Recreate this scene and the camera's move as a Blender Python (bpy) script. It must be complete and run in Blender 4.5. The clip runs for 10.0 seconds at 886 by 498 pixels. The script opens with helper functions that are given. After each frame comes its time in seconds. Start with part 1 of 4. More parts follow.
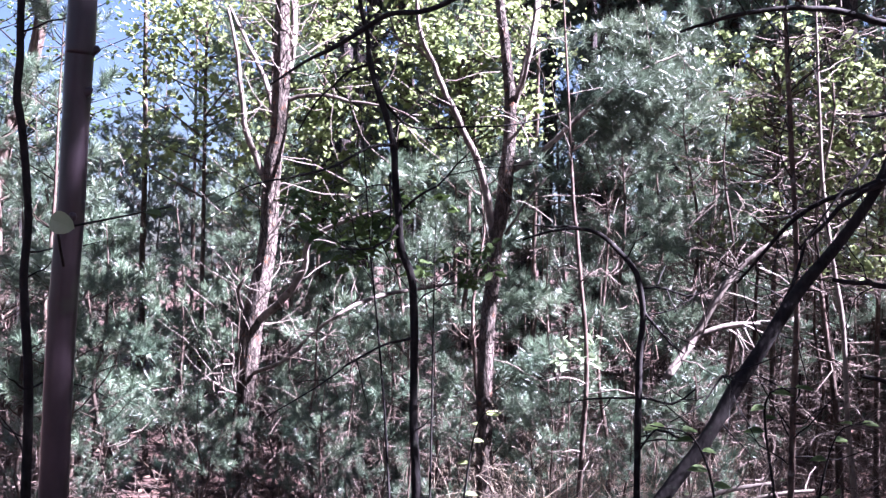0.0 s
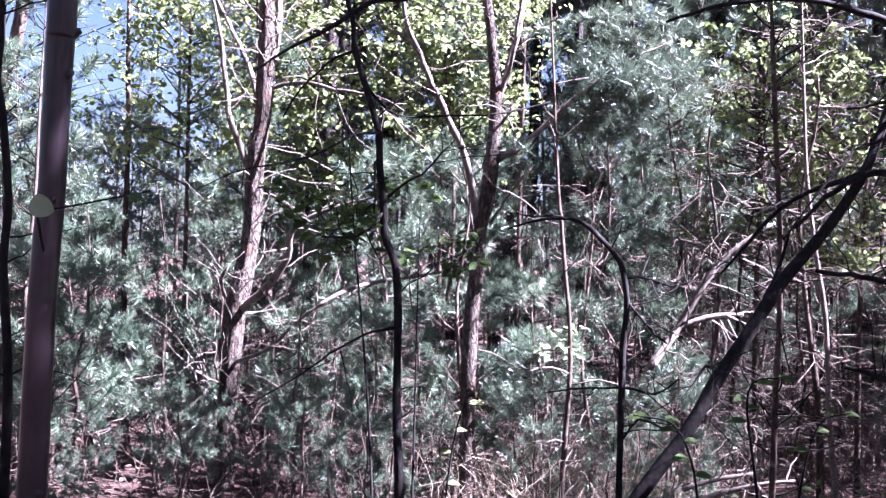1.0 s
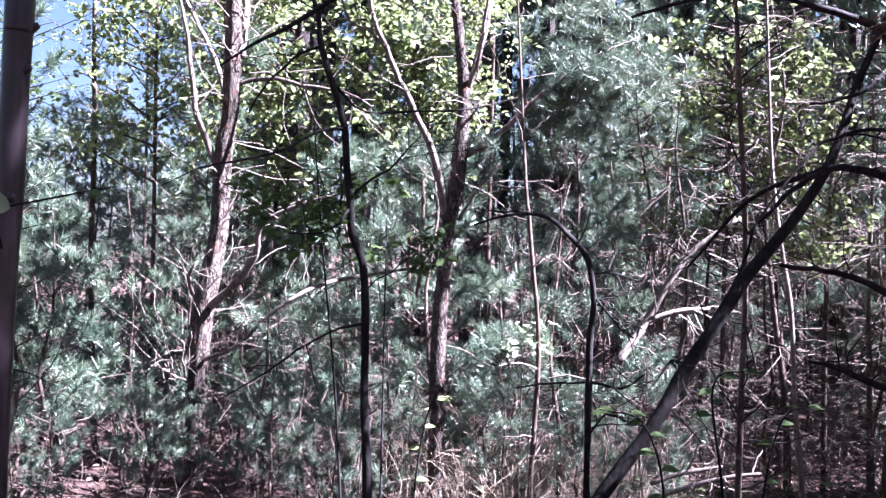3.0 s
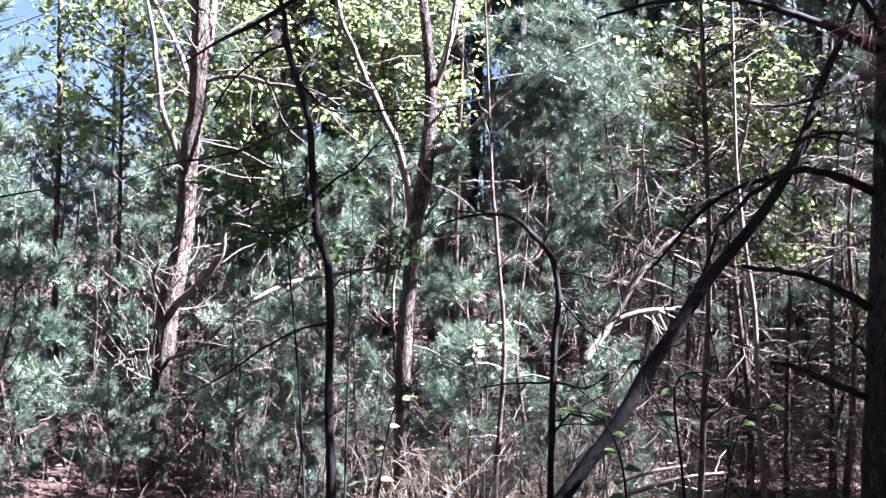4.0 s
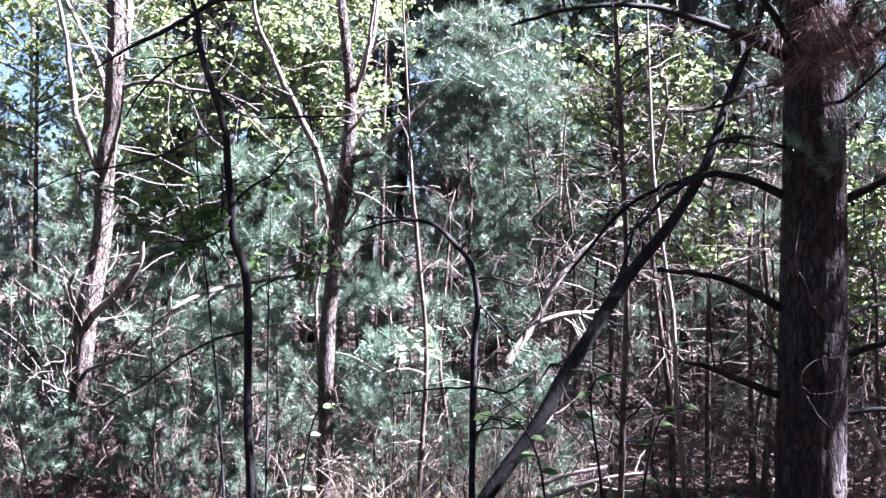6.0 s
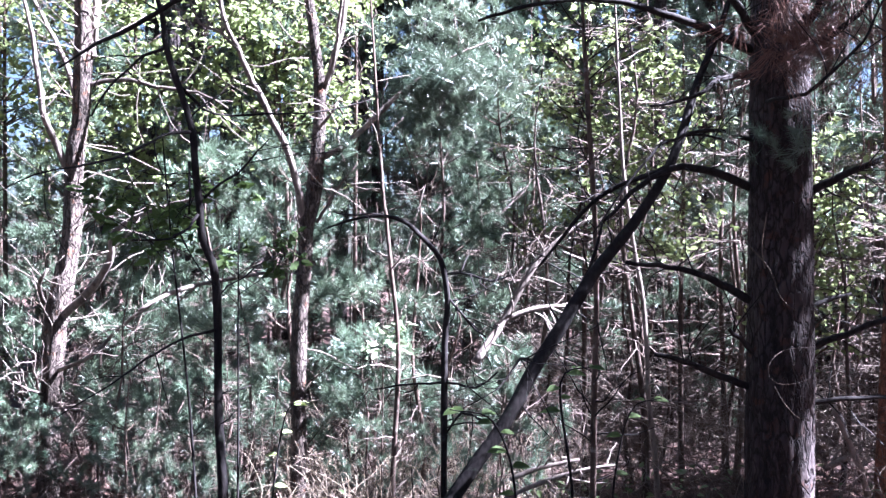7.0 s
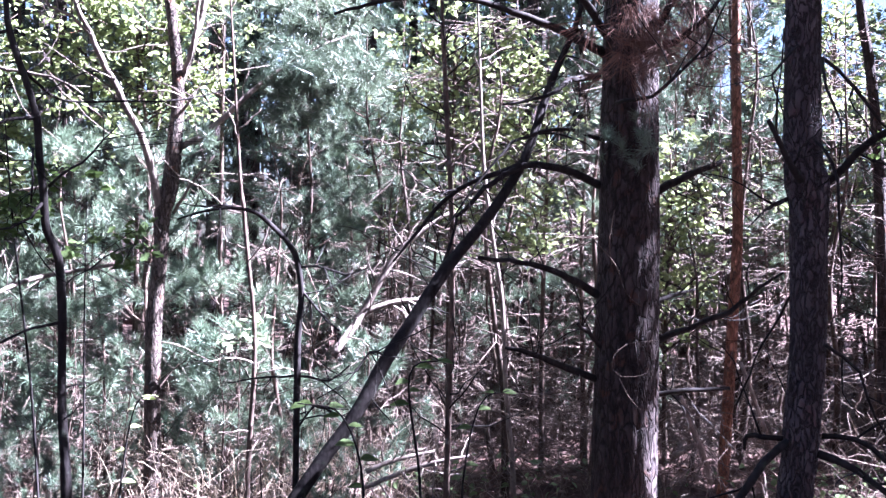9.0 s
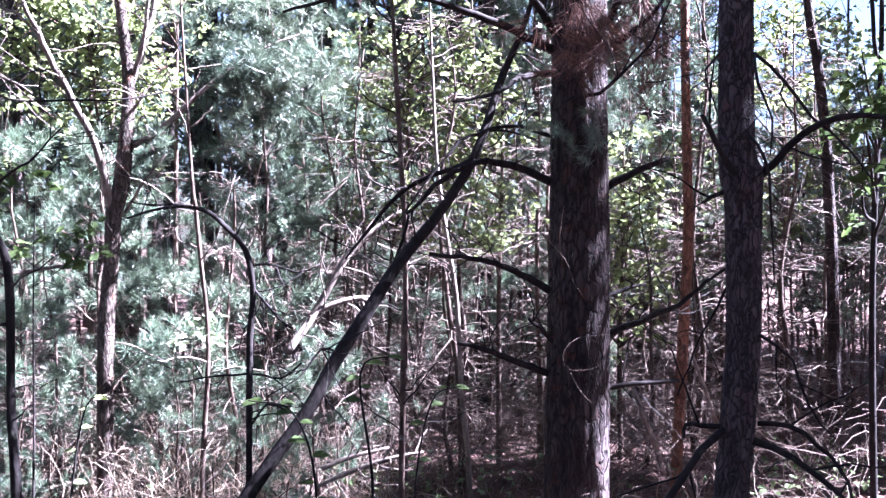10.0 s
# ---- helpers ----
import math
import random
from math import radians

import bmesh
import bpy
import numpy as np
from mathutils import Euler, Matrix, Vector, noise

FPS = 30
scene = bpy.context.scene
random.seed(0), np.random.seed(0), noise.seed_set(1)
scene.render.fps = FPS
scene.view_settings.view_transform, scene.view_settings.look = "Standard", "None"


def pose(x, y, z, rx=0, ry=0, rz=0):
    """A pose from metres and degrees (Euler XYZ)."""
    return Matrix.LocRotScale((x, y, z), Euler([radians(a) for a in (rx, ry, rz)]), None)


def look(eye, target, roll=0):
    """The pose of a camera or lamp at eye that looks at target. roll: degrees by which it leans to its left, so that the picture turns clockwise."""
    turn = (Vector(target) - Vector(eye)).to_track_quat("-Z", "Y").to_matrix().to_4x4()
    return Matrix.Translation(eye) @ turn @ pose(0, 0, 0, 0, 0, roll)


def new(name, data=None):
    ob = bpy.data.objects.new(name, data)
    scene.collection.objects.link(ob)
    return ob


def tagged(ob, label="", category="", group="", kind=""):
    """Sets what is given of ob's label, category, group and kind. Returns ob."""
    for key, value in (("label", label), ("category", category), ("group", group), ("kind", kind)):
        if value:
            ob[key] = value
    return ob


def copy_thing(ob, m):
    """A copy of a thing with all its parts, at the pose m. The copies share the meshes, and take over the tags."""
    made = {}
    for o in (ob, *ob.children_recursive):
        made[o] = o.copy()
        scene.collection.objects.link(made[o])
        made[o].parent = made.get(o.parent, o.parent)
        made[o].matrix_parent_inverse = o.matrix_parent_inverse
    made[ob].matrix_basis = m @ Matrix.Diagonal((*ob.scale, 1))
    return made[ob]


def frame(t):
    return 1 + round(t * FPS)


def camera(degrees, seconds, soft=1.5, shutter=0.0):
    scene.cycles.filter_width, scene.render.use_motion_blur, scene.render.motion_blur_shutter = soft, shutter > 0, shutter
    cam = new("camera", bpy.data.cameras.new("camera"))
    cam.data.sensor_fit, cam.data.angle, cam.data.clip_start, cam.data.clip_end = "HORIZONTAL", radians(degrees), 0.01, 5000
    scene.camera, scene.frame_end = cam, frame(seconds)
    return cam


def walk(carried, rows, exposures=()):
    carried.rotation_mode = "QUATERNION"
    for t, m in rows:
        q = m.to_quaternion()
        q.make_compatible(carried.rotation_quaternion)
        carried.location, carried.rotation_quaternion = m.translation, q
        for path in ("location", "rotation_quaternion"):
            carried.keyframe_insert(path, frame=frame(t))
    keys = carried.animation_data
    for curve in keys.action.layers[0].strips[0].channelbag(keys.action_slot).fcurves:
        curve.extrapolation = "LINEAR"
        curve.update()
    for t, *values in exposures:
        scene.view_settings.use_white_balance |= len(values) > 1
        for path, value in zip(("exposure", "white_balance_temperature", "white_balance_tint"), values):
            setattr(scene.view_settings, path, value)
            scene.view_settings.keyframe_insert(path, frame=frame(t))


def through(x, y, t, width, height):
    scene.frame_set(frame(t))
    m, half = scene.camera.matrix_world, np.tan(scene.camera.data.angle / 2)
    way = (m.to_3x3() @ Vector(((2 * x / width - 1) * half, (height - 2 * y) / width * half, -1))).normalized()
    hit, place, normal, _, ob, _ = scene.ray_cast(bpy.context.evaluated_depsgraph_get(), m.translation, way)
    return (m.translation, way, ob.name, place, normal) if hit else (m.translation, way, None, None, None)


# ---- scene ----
EXPOSURE = 4.38
SKY_STRENGTH, SUN_STRENGTH = 0.0105, 5.0
cam = camera(48.0, 10.0, soft=1.35)
# seconds, eye, yaw to the left, pitch up, roll
ROWS = [
    (0.0, 0.0612, -0.0381, 1.4523, 0.81, 1.03, 1.26),
    (0.5, 0.0576, -0.0282, 1.4468, 0.23, 0.68, 1.58),
    (1.0, 0.0625, -0.0227, 1.4366, -0.09, 0.61, 1.64),
    (1.5, 0.0605, -0.0211, 1.4297, -0.11, 0.13, 1.64),
    (2.0, 0.0683, -0.0254, 1.437, -0.17, 0.13, 1.24),
    (3.5, 0.1151, -0.0126, 1.4341, -2.4, 0.57, 1.59),
    (4.0, 0.1319, -0.0137, 1.4394, -3.09, 0.43, 1.63),
    (4.5, 0.1408, -0.01, 1.4426, -3.66, 0.45, 1.59),
    (5.0, 0.16, -0.0125, 1.4404, -4.63, 0.65, 1.09),
    (5.5, 0.1847, -0.0155, 1.4485, -6.01, 0.76, 1.16),
    (7.0, 0.2589, -0.0303, 1.4606, -7.86, 0.38, 0.26),
    (7.5, 0.287, -0.0399, 1.4748, -9.02, 0.23, 0.29),
    (8.0, 0.3313, -0.0538, 1.4893, -10.61, 0.1, 0.66),
    (8.5, 0.3784, -0.0668, 1.483, -12.56, 0.04, 0.88),
    (9.0, 0.4134, -0.0809, 1.4739, -14.15, -0.06, 0.93),
    (9.5, 0.4457, -0.104, 1.4668, -15.44, -0.15, 0.79),
    (10.0, 0.4705, -0.1255, 1.4613, -16.1, -0.06, 0.41),
]


def sight(x, y, z, yaw, pitch, roll):
    a, b = radians(yaw), radians(pitch)
    ahead = Vector((-math.sin(a) * math.cos(b), math.cos(a) * math.cos(b), math.sin(b)))
    return look((x, y, z), Vector((x, y, z)) + ahead, roll)


walk(cam, [(t, sight(x, y, z, yaw, pitch, roll)) for t, x, y, z, yaw, pitch, roll in ROWS],
     exposures=[(0.0, EXPOSURE - 0.1, 5430, 34), (2.0, EXPOSURE + 0.07, 5250, 39), (4.0, EXPOSURE - 0.04, 5420, 21), (5.5, EXPOSURE + 0.15, 5330, 21),
                (7.5, EXPOSURE + 0.3, 5220, 24), (9.0, EXPOSURE + 0.55, 5250, 29), (10.0, EXPOSURE + 0.6, 5250, 30)])

# ---- light ----
SUN_AZIMUTH, SUN_HEIGHT = 100.0, 49.0
world = bpy.data.worlds.new("sky")
scene.world = world
world.use_nodes = True
sky = world.node_tree.nodes.new("ShaderNodeTexSky")
sky.sky_type, sky.sun_disc, sky.dust_density = "NISHITA", False, 1.5
sky.sun_elevation, sky.sun_rotation = radians(SUN_HEIGHT), radians(SUN_AZIMUTH)
back = world.node_tree.nodes["Background"]
back.inputs["Strength"].default_value = SKY_STRENGTH
world.node_tree.links.new(sky.outputs["Color"], back.inputs["Color"])
lamp = bpy.data.lights.new("sun", "SUN")
lamp.energy, lamp.angle, lamp.color = SUN_STRENGTH, radians(0.6), (1.0, 0.96, 0.91)
sun = new("sun", lamp)
a, h = radians(SUN_AZIMUTH), radians(SUN_HEIGHT)
sun.matrix_world = look((20 * math.sin(a) * math.cos(h), 20 * math.cos(a) * math.cos(h), 20 * math.sin(h)), (0, 0, 0))

# ---- materials ----


def material(name, dark, light, rough=0.8, scale=20.0, stretch=1.0, bump=0.4, fleck=None, fleck_amount=0.5,
             through=0.0, vary=0.0, specular=0.2, island=False, plates=0.0):
    """Two colours mixed by noise at two sizes, with relief; through: the share of light that passes."""
    m = bpy.data.materials.new(name)
    m.use_nodes = True
    nodes, links = m.node_tree.nodes, m.node_tree.links
    shader, out = nodes["Principled BSDF"], nodes["Material Output"]
    place = nodes.new("ShaderNodeTexCoord")
    mapping = nodes.new("ShaderNodeMapping")
    mapping.inputs["Scale"].default_value = (1, 1, stretch)
    links.new(place.outputs["Object"], mapping.inputs["Vector"])
    fine, broad = nodes.new("ShaderNodeTexNoise"), nodes.new("ShaderNodeTexNoise")
    for node, size, detail in ((fine, scale, 6.0), (broad, scale * 0.13, 3.0)):
        node.inputs["Scale"].default_value, node.inputs["Detail"].default_value = size, detail
        links.new(mapping.outputs["Vector"], node.inputs["Vector"])
    both = nodes.new("ShaderNodeMath")
    both.operation = "ADD"
    links.new(fine.outputs["Fac"], both.inputs[0])
    links.new(broad.outputs["Fac"], both.inputs[1])
    ramp = nodes.new("ShaderNodeMapRange")
    ramp.inputs["From Min"].default_value, ramp.inputs["From Max"].default_value = 0.72, 1.28
    links.new(both.outputs[0], ramp.inputs["Value"])
    mix = nodes.new("ShaderNodeMix")
    mix.data_type = "RGBA"
    mix.inputs[6].default_value, mix.inputs[7].default_value = (*dark, 1), (*light, 1)
    links.new(ramp.outputs["Result"], mix.inputs[0])
    colour = mix.outputs[2]
    if fleck:
        spots = nodes.new("ShaderNodeTexNoise")
        spots.inputs["Scale"].default_value, spots.inputs["Detail"].default_value = scale * 0.45, 4.0
        links.new(place.outputs["Object"], spots.inputs["Vector"])
        cut = nodes.new("ShaderNodeMapRange")
        cut.inputs["From Min"].default_value, cut.inputs["From Max"].default_value = 0.66 - 0.2 * fleck_amount, 0.74 - 0.2 * fleck_amount
        links.new(spots.outputs["Fac"], cut.inputs["Value"])
        over = nodes.new("ShaderNodeMix")
        over.data_type = "RGBA"
        over.inputs[7].default_value = (*fleck, 1)
        links.new(cut.outputs["Result"], over.inputs[0])
        links.new(colour, over.inputs[6])
        colour = over.outputs[2]
    cracks = None
    if plates:
        sheet, wobble = nodes.new("ShaderNodeTexVoronoi"), nodes.new("ShaderNodeVectorMath")
        sheet.feature = "DISTANCE_TO_EDGE"
        sheet.inputs["Scale"].default_value = plates
        squeeze = nodes.new("ShaderNodeMapping")
        squeeze.inputs["Scale"].default_value = (1, 1, 0.28)
        wobble.operation = "MULTIPLY_ADD"
        wobble.inputs[1].default_value = (0.05, 0.05, 0.12)
        links.new(fine.outputs["Color"], wobble.inputs[0])
        links.new(place.outputs["Object"], wobble.inputs[2])
        links.new(wobble.outputs[0], squeeze.inputs["Vector"])
        links.new(squeeze.outputs["Vector"], sheet.inputs["Vector"])
        span = nodes.new("ShaderNodeMapRange")
        span.inputs["From Max"].default_value = 0.16
        links.new(sheet.outputs["Distance"], span.inputs["Value"])
        cracks = span.outputs["Result"]
        deep = nodes.new("ShaderNodeMix")
        deep.data_type = "RGBA"
        deep.inputs[6].default_value = (*(0.5 * c + 0.12 * d for c, d in zip(dark, light)), 1)
        links.new(cracks, deep.inputs[0])
        links.new(colour, deep.inputs[7])
        colour = deep.outputs[2]
    if vary:
        if island:
            info = nodes.new("ShaderNodeNewGeometry").outputs["Random Per Island"]
        else:
            info = nodes.new("ShaderNodeObjectInfo").outputs["Random"]
        span = nodes.new("ShaderNodeMapRange")
        span.inputs["To Min"].default_value, span.inputs["To Max"].default_value = 1 - vary, 1 + vary
        links.new(info, span.inputs["Value"])
        shade = nodes.new("ShaderNodeHueSaturation")
        links.new(span.outputs["Result"], shade.inputs["Value"])
        links.new(colour, shade.inputs["Color"])
        colour = shade.outputs["Color"]
    links.new(colour, shader.inputs["Base Color"])
    shader.inputs["Roughness"].default_value = rough
    shader.inputs["Specular IOR Level"].default_value = specular
    if bump:
        relief = nodes.new("ShaderNodeBump")
        relief.inputs["Strength"].default_value, relief.inputs["Distance"].default_value = bump, 0.01
        links.new(fine.outputs["Fac"], relief.inputs["Height"])
        if cracks:
            second = nodes.new("ShaderNodeBump")
            second.inputs["Strength"].default_value, second.inputs["Distance"].default_value = 1.0, 0.012
            links.new(cracks, second.inputs["Height"])
            links.new(second.outputs["Normal"], relief.inputs["Normal"])
        links.new(relief.outputs["Normal"], shader.inputs["Normal"])
    if through:
        thin, blend = nodes.new("ShaderNodeBsdfTranslucent"), nodes.new("ShaderNodeMixShader")
        links.new(colour, thin.inputs["Color"])
        blend.inputs[0].default_value = through
        links.new(shader.outputs[0], blend.inputs[1])
        links.new(thin.outputs[0], blend.inputs[2])
        links.new(blend.outputs[0], out.inputs["Surface"])
    return m


BARK_PINE = material("pine_bark", (0.012, 0.008, 0.0085), (0.075, 0.057, 0.056), 0.9, 30, 0.35, 0.9, (0.055, 0.028, 0.022), 0.35, plates=38)
BARK_POLE = material("dark_flaky_bark", (0.018, 0.013, 0.016), (0.082, 0.066, 0.073), 0.85, 34, 0.5, 0.9, (0.060, 0.036, 0.040), 0.3, plates=70)
BARK_SMOOTH = material("smooth_bark", (0.012, 0.008, 0.011), (0.048, 0.031, 0.040), 0.36, 14, 0.4, 0.3, (0.030, 0.032, 0.026), 0.35, specular=0.45)
BARK_OAK = material("furrowed_bark", (0.030, 0.021, 0.018), (0.19, 0.15, 0.13), 0.9, 45, 0.3, 0.9, (0.14, 0.065, 0.04), 0.25, plates=55)
BARK_SHADED = material("dark_bark", (0.007, 0.0055, 0.006), (0.024, 0.020, 0.020), 0.9, 50, 0.4, 0.5, (0.026, 0.028, 0.023), 0.2, specular=0.15)
BARK_RED = material("red_pine_bark", (0.12, 0.047, 0.030), (0.28, 0.13, 0.082), 0.75, 40, 0.4, 0.6, (0.05, 0.032, 0.027), 0.35, plates=50)
BARK_YOUNG = material("young_pine_bark", (0.026, 0.017, 0.014), (0.105, 0.074, 0.060), 0.85, 60, 0.3, 0.6, (0.15, 0.13, 0.12), 0.3, vary=0.3)
BARK_PALE = material("grey_dead_wood", (0.06, 0.046, 0.040), (0.20, 0.165, 0.145), 0.85, 50, 0.3, 0.5, (0.06, 0.042, 0.035), 0.2, vary=0.2)
LIVE_TWIG = material("live_pine_twig", (0.022, 0.016, 0.013), (0.075, 0.052, 0.040), 0.85, 60, 0.3, 0.0, vary=0.3)
TWIG = material("dead_twig_wood", (0.045, 0.031, 0.027), (0.165, 0.128, 0.110), 0.85, 30, 1.0, 0.0, vary=0.35, island=True)
NEEDLE = material("pine_needle", (0.029, 0.056, 0.038), (0.148, 0.184, 0.120), 0.34, 3, 1.0, 0.0, through=0.24, vary=0.3, specular=0.6)
NEEDLE_DEAD = material("dead_needle", (0.070, 0.034, 0.026), (0.17, 0.095, 0.075), 0.7, 8, 1.0, 0.0, through=0.15)
LEAF = material("yellow_green_leaf", (0.13, 0.165, 0.060), (0.30, 0.34, 0.16), 0.45, 3, 1.0, 0.0, through=0.52, vary=0.3, island=True)
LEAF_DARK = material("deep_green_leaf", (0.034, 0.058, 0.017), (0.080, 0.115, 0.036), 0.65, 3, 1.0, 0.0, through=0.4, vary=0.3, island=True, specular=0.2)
LEAF_PALE = material("pale_green_leaf", (0.20, 0.25, 0.15), (0.33, 0.39, 0.26), 0.5, 20, 1.0, 0.0, through=0.35)
LITTER = material("needle_litter", (0.022, 0.012, 0.010), (0.078, 0.044, 0.037), 0.95, 26, 1.0, 1.0, (0.12, 0.08, 0.066), 0.3)
LITTER_BIT = material("fallen_leaf_litter", (0.08, 0.042, 0.034), (0.22, 0.145, 0.115), 0.8, 4, 1.0, 0.0, vary=0.4, island=True)
STRAW = material("bleached_straw", (0.16, 0.12, 0.09), (0.40, 0.33, 0.26), 0.8, 30, 1.0, 0.0, vary=0.35, island=True, through=0.2)
HERB = material("low_green_leaf", (0.06, 0.09, 0.04), (0.14, 0.18, 0.085), 0.5, 6, 1.0, 0.0, through=0.3, vary=0.3, island=True)

# ---- mesh tools ----
rng = np.random.default_rng(7)


class Geo:
    """Gathers vertices with faces of three or four corners."""

    def __init__(self):
        self.verts, self.tris, self.quads, self.count = [], [], [], 0

    def add(self, verts, tris=None, quads=None):
        verts = np.asarray(verts, float).reshape(-1, 3)
        if tris is not None and len(tris):
            self.tris.append(np.asarray(tris, int).reshape(-1, 3) + self.count)
        if quads is not None and len(quads):
            self.quads.append(np.asarray(quads, int).reshape(-1, 4) + self.count)
        self.verts.append(verts)
        self.count += len(verts)

    def mesh(self, name, mat, smooth=True):
        data = bpy.data.meshes.new(name)
        verts = np.concatenate(self.verts)
        tris = np.concatenate(self.tris) if self.tris else np.zeros((0, 3), int)
        quads = np.concatenate(self.quads) if self.quads else np.zeros((0, 4), int)
        data.vertices.add(len(verts))
        data.vertices.foreach_set("co", verts.astype(np.float32).ravel())
        data.loops.add(tris.size + quads.size)
        data.loops.foreach_set("vertex_index", np.r_[tris.ravel(), quads.ravel()].astype(np.int32))
        data.polygons.add(len(tris) + len(quads))
        starts = np.r_[np.arange(len(tris)) * 3, tris.size + np.arange(len(quads)) * 4]
        data.polygons.foreach_set("loop_start", starts.astype(np.int32))
        data.polygons.foreach_set("use_smooth", np.full(len(tris) + len(quads), smooth))
        data.update(calc_edges=True)
        data.validate()
        data.materials.append(mat)
        return data


def part(name, geo, mat, parent=None, label="", smooth=True):
    ob = new(name, geo.mesh(name, mat, smooth))
    if parent:
        ob.parent = parent
    return tagged(ob, label)


def thing(name, place, label, category, group="", kind=""):
    ob = new(name)
    ob.location = place
    ob.empty_display_size = 0.1
    return tagged(ob, label, category, group, kind)


def unit(v):
    return v / np.maximum(np.linalg.norm(v, axis=-1, keepdims=True), 1e-9)


def curve(points, step=0.06):
    """A smooth line of (x, y, z, radius) through the control points."""
    p = np.asarray(points, float)
    if len(p) < 3:
        p = np.vstack([p[0], (p[0] + p[-1]) / 2, p[-1]])
    q = np.vstack([2 * p[0] - p[1], p, 2 * p[-1] - p[-2]])
    out = []
    for i in range(1, len(q) - 2):
        fine = step if min(q[i, 2], q[i + 1, 2]) < 3.0 else max(step, 0.15)
        n = max(2, int(np.linalg.norm(q[i + 1, :3] - q[i, :3]) / fine))
        u = np.linspace(0, 1, n, endpoint=False)[:, None]
        a, b, c, d = q[i - 1], q[i], q[i + 1], q[i + 2]
        out.append(0.5 * (2 * b + (c - a) * u + (2 * a - 5 * b + 4 * c - d) * u**2 + (3 * b - a - 3 * c + d) * u**3))
    line = np.vstack([*out, p[-1:]])
    line[:, 3] = np.maximum(line[:, 3], 0.0008)
    return line


def tube(geo, line, sides=6, relief=None, origin=(0, 0, 0), closed=True):
    """A tapering tube round a line, with closed ends; relief: a function of (turn, metres along) that gives a factor on the radius."""
    line = np.asarray(line, float)
    pts, rad = line[:, :3] - np.asarray(origin), line[:, 3]
    ahead = unit(np.gradient(pts, axis=0))
    side = np.cross(ahead[0], (0.3, 1.0, 0.1))
    sides_of = []
    for w in ahead:
        side = unit(side - w * (side @ w))
        sides_of.append(side)
    sides_of = np.array(sides_of)
    other = np.cross(ahead, sides_of)
    turn = np.linspace(0, 2 * np.pi, sides, endpoint=False)
    r = rad[:, None] * np.ones(sides)
    if relief:
        along = np.r_[0, np.cumsum(np.linalg.norm(np.diff(pts, axis=0), axis=1))]
        r = r * relief(turn[None, :], along[:, None])
    ring = pts[:, None] + r[..., None] * (np.cos(turn)[None, :, None] * sides_of[:, None] + np.sin(turn)[None, :, None] * other[:, None])
    n = len(pts)
    i, j = np.meshgrid(np.arange(n - 1), np.arange(sides), indexing="ij")
    k = (j + 1) % sides
    quads = np.stack([i * sides + j, i * sides + k, (i + 1) * sides + k, (i + 1) * sides + j], -1).reshape(-1, 4)
    if not closed:
        geo.add(ring.reshape(-1, 3), None, quads)
        return
    verts = np.vstack([ring.reshape(-1, 3), pts[:1], pts[-1:]])
    caps = [(n * sides, (s + 1) % sides, s) for s in range(sides)]
    caps += [(n * sides + 1, (n - 1) * sides + s, (n - 1) * sides + (s + 1) % sides) for s in range(sides)]
    geo.add(verts, caps, quads)


def waves(seed, count, around, along_scale, power=1.0):
    """A smooth random relief that closes round a trunk."""
    g = np.random.default_rng(seed)
    k, f, ph, am = g.integers(1, around + 1, count), g.normal(0, along_scale, count), g.uniform(0, 6.28, count), g.uniform(0.4, 1, count)
    am = am / am.sum()

    def value(turn, along):
        return sum(a * np.sin(kk * turn + ff * along + p) for a, kk, ff, p in zip(am, k, f, ph))

    return value


def plated(seed, depth=0.09, around=11, along=17.0):
    """Bark in long plates with furrows between."""
    warp, tone, mid = waves(seed, 10, 6, 9.0), waves(seed + 1, 14, 5, 14.0), waves(seed + 2, 12, 9, 22.0)
    grain = waves(seed + 3, 22, 26, 60.0)

    def value(turn, length):
        u = around * turn + 3.5 * warp(turn, length)
        furrow = np.abs(np.sin(u / 2 + 0 * length)) ** 0.45
        cross = np.abs(np.sin(along * length / 2 + 6 * mid(turn, length) + 2.2 * np.floor(u / (2 * np.pi)))) ** 0.3
        return 1 + depth * (furrow * (0.55 + 0.45 * cross) - 0.7) + 0.5 * depth * tone(turn, length) + 0.35 * depth * mid(turn, length) + 0.5 * depth * grain(turn, length)

    return value


def lumpy(seed, depth=0.05, around=4, along=9.0):
    big, small = waves(seed, 8, around, along), waves(seed + 5, 12, 9, along * 5)

    def value(turn, length):
        return 1 + depth * 2 * big(turn, length) + depth * small(turn, length)

    return value


def make_shoot(count, length, spread, seed, thick=1.0):
    """A burst of needles round a twig's tip, as slim blades; the tip points along z."""
    g = np.random.default_rng(seed)
    u = g.uniform(0, 1, count) ** 0.8
    base = np.stack([0 * u, 0 * u, (u - 0.75) * length], -1)
    az = g.uniform(0, 2 * np.pi, count)
    open_ = radians(spread) * (1.1 - 0.85 * u) * g.uniform(0.7, 1.3, count)
    way = np.stack([np.sin(open_) * np.cos(az), np.sin(open_) * np.sin(az), np.cos(open_)], -1)
    reach = g.uniform(0.036, 0.060, count)[:, None]
    side = unit(np.cross(way, g.normal(size=(count, 3)))) * g.uniform(0.0022, 0.0032, count)[:, None] * thick
    tip = base + way * reach
    verts = np.stack([base - side, base + side, tip], 1)
    tris = np.arange(count * 3).reshape(-1, 3)
    return verts.reshape(-1, 3), tris


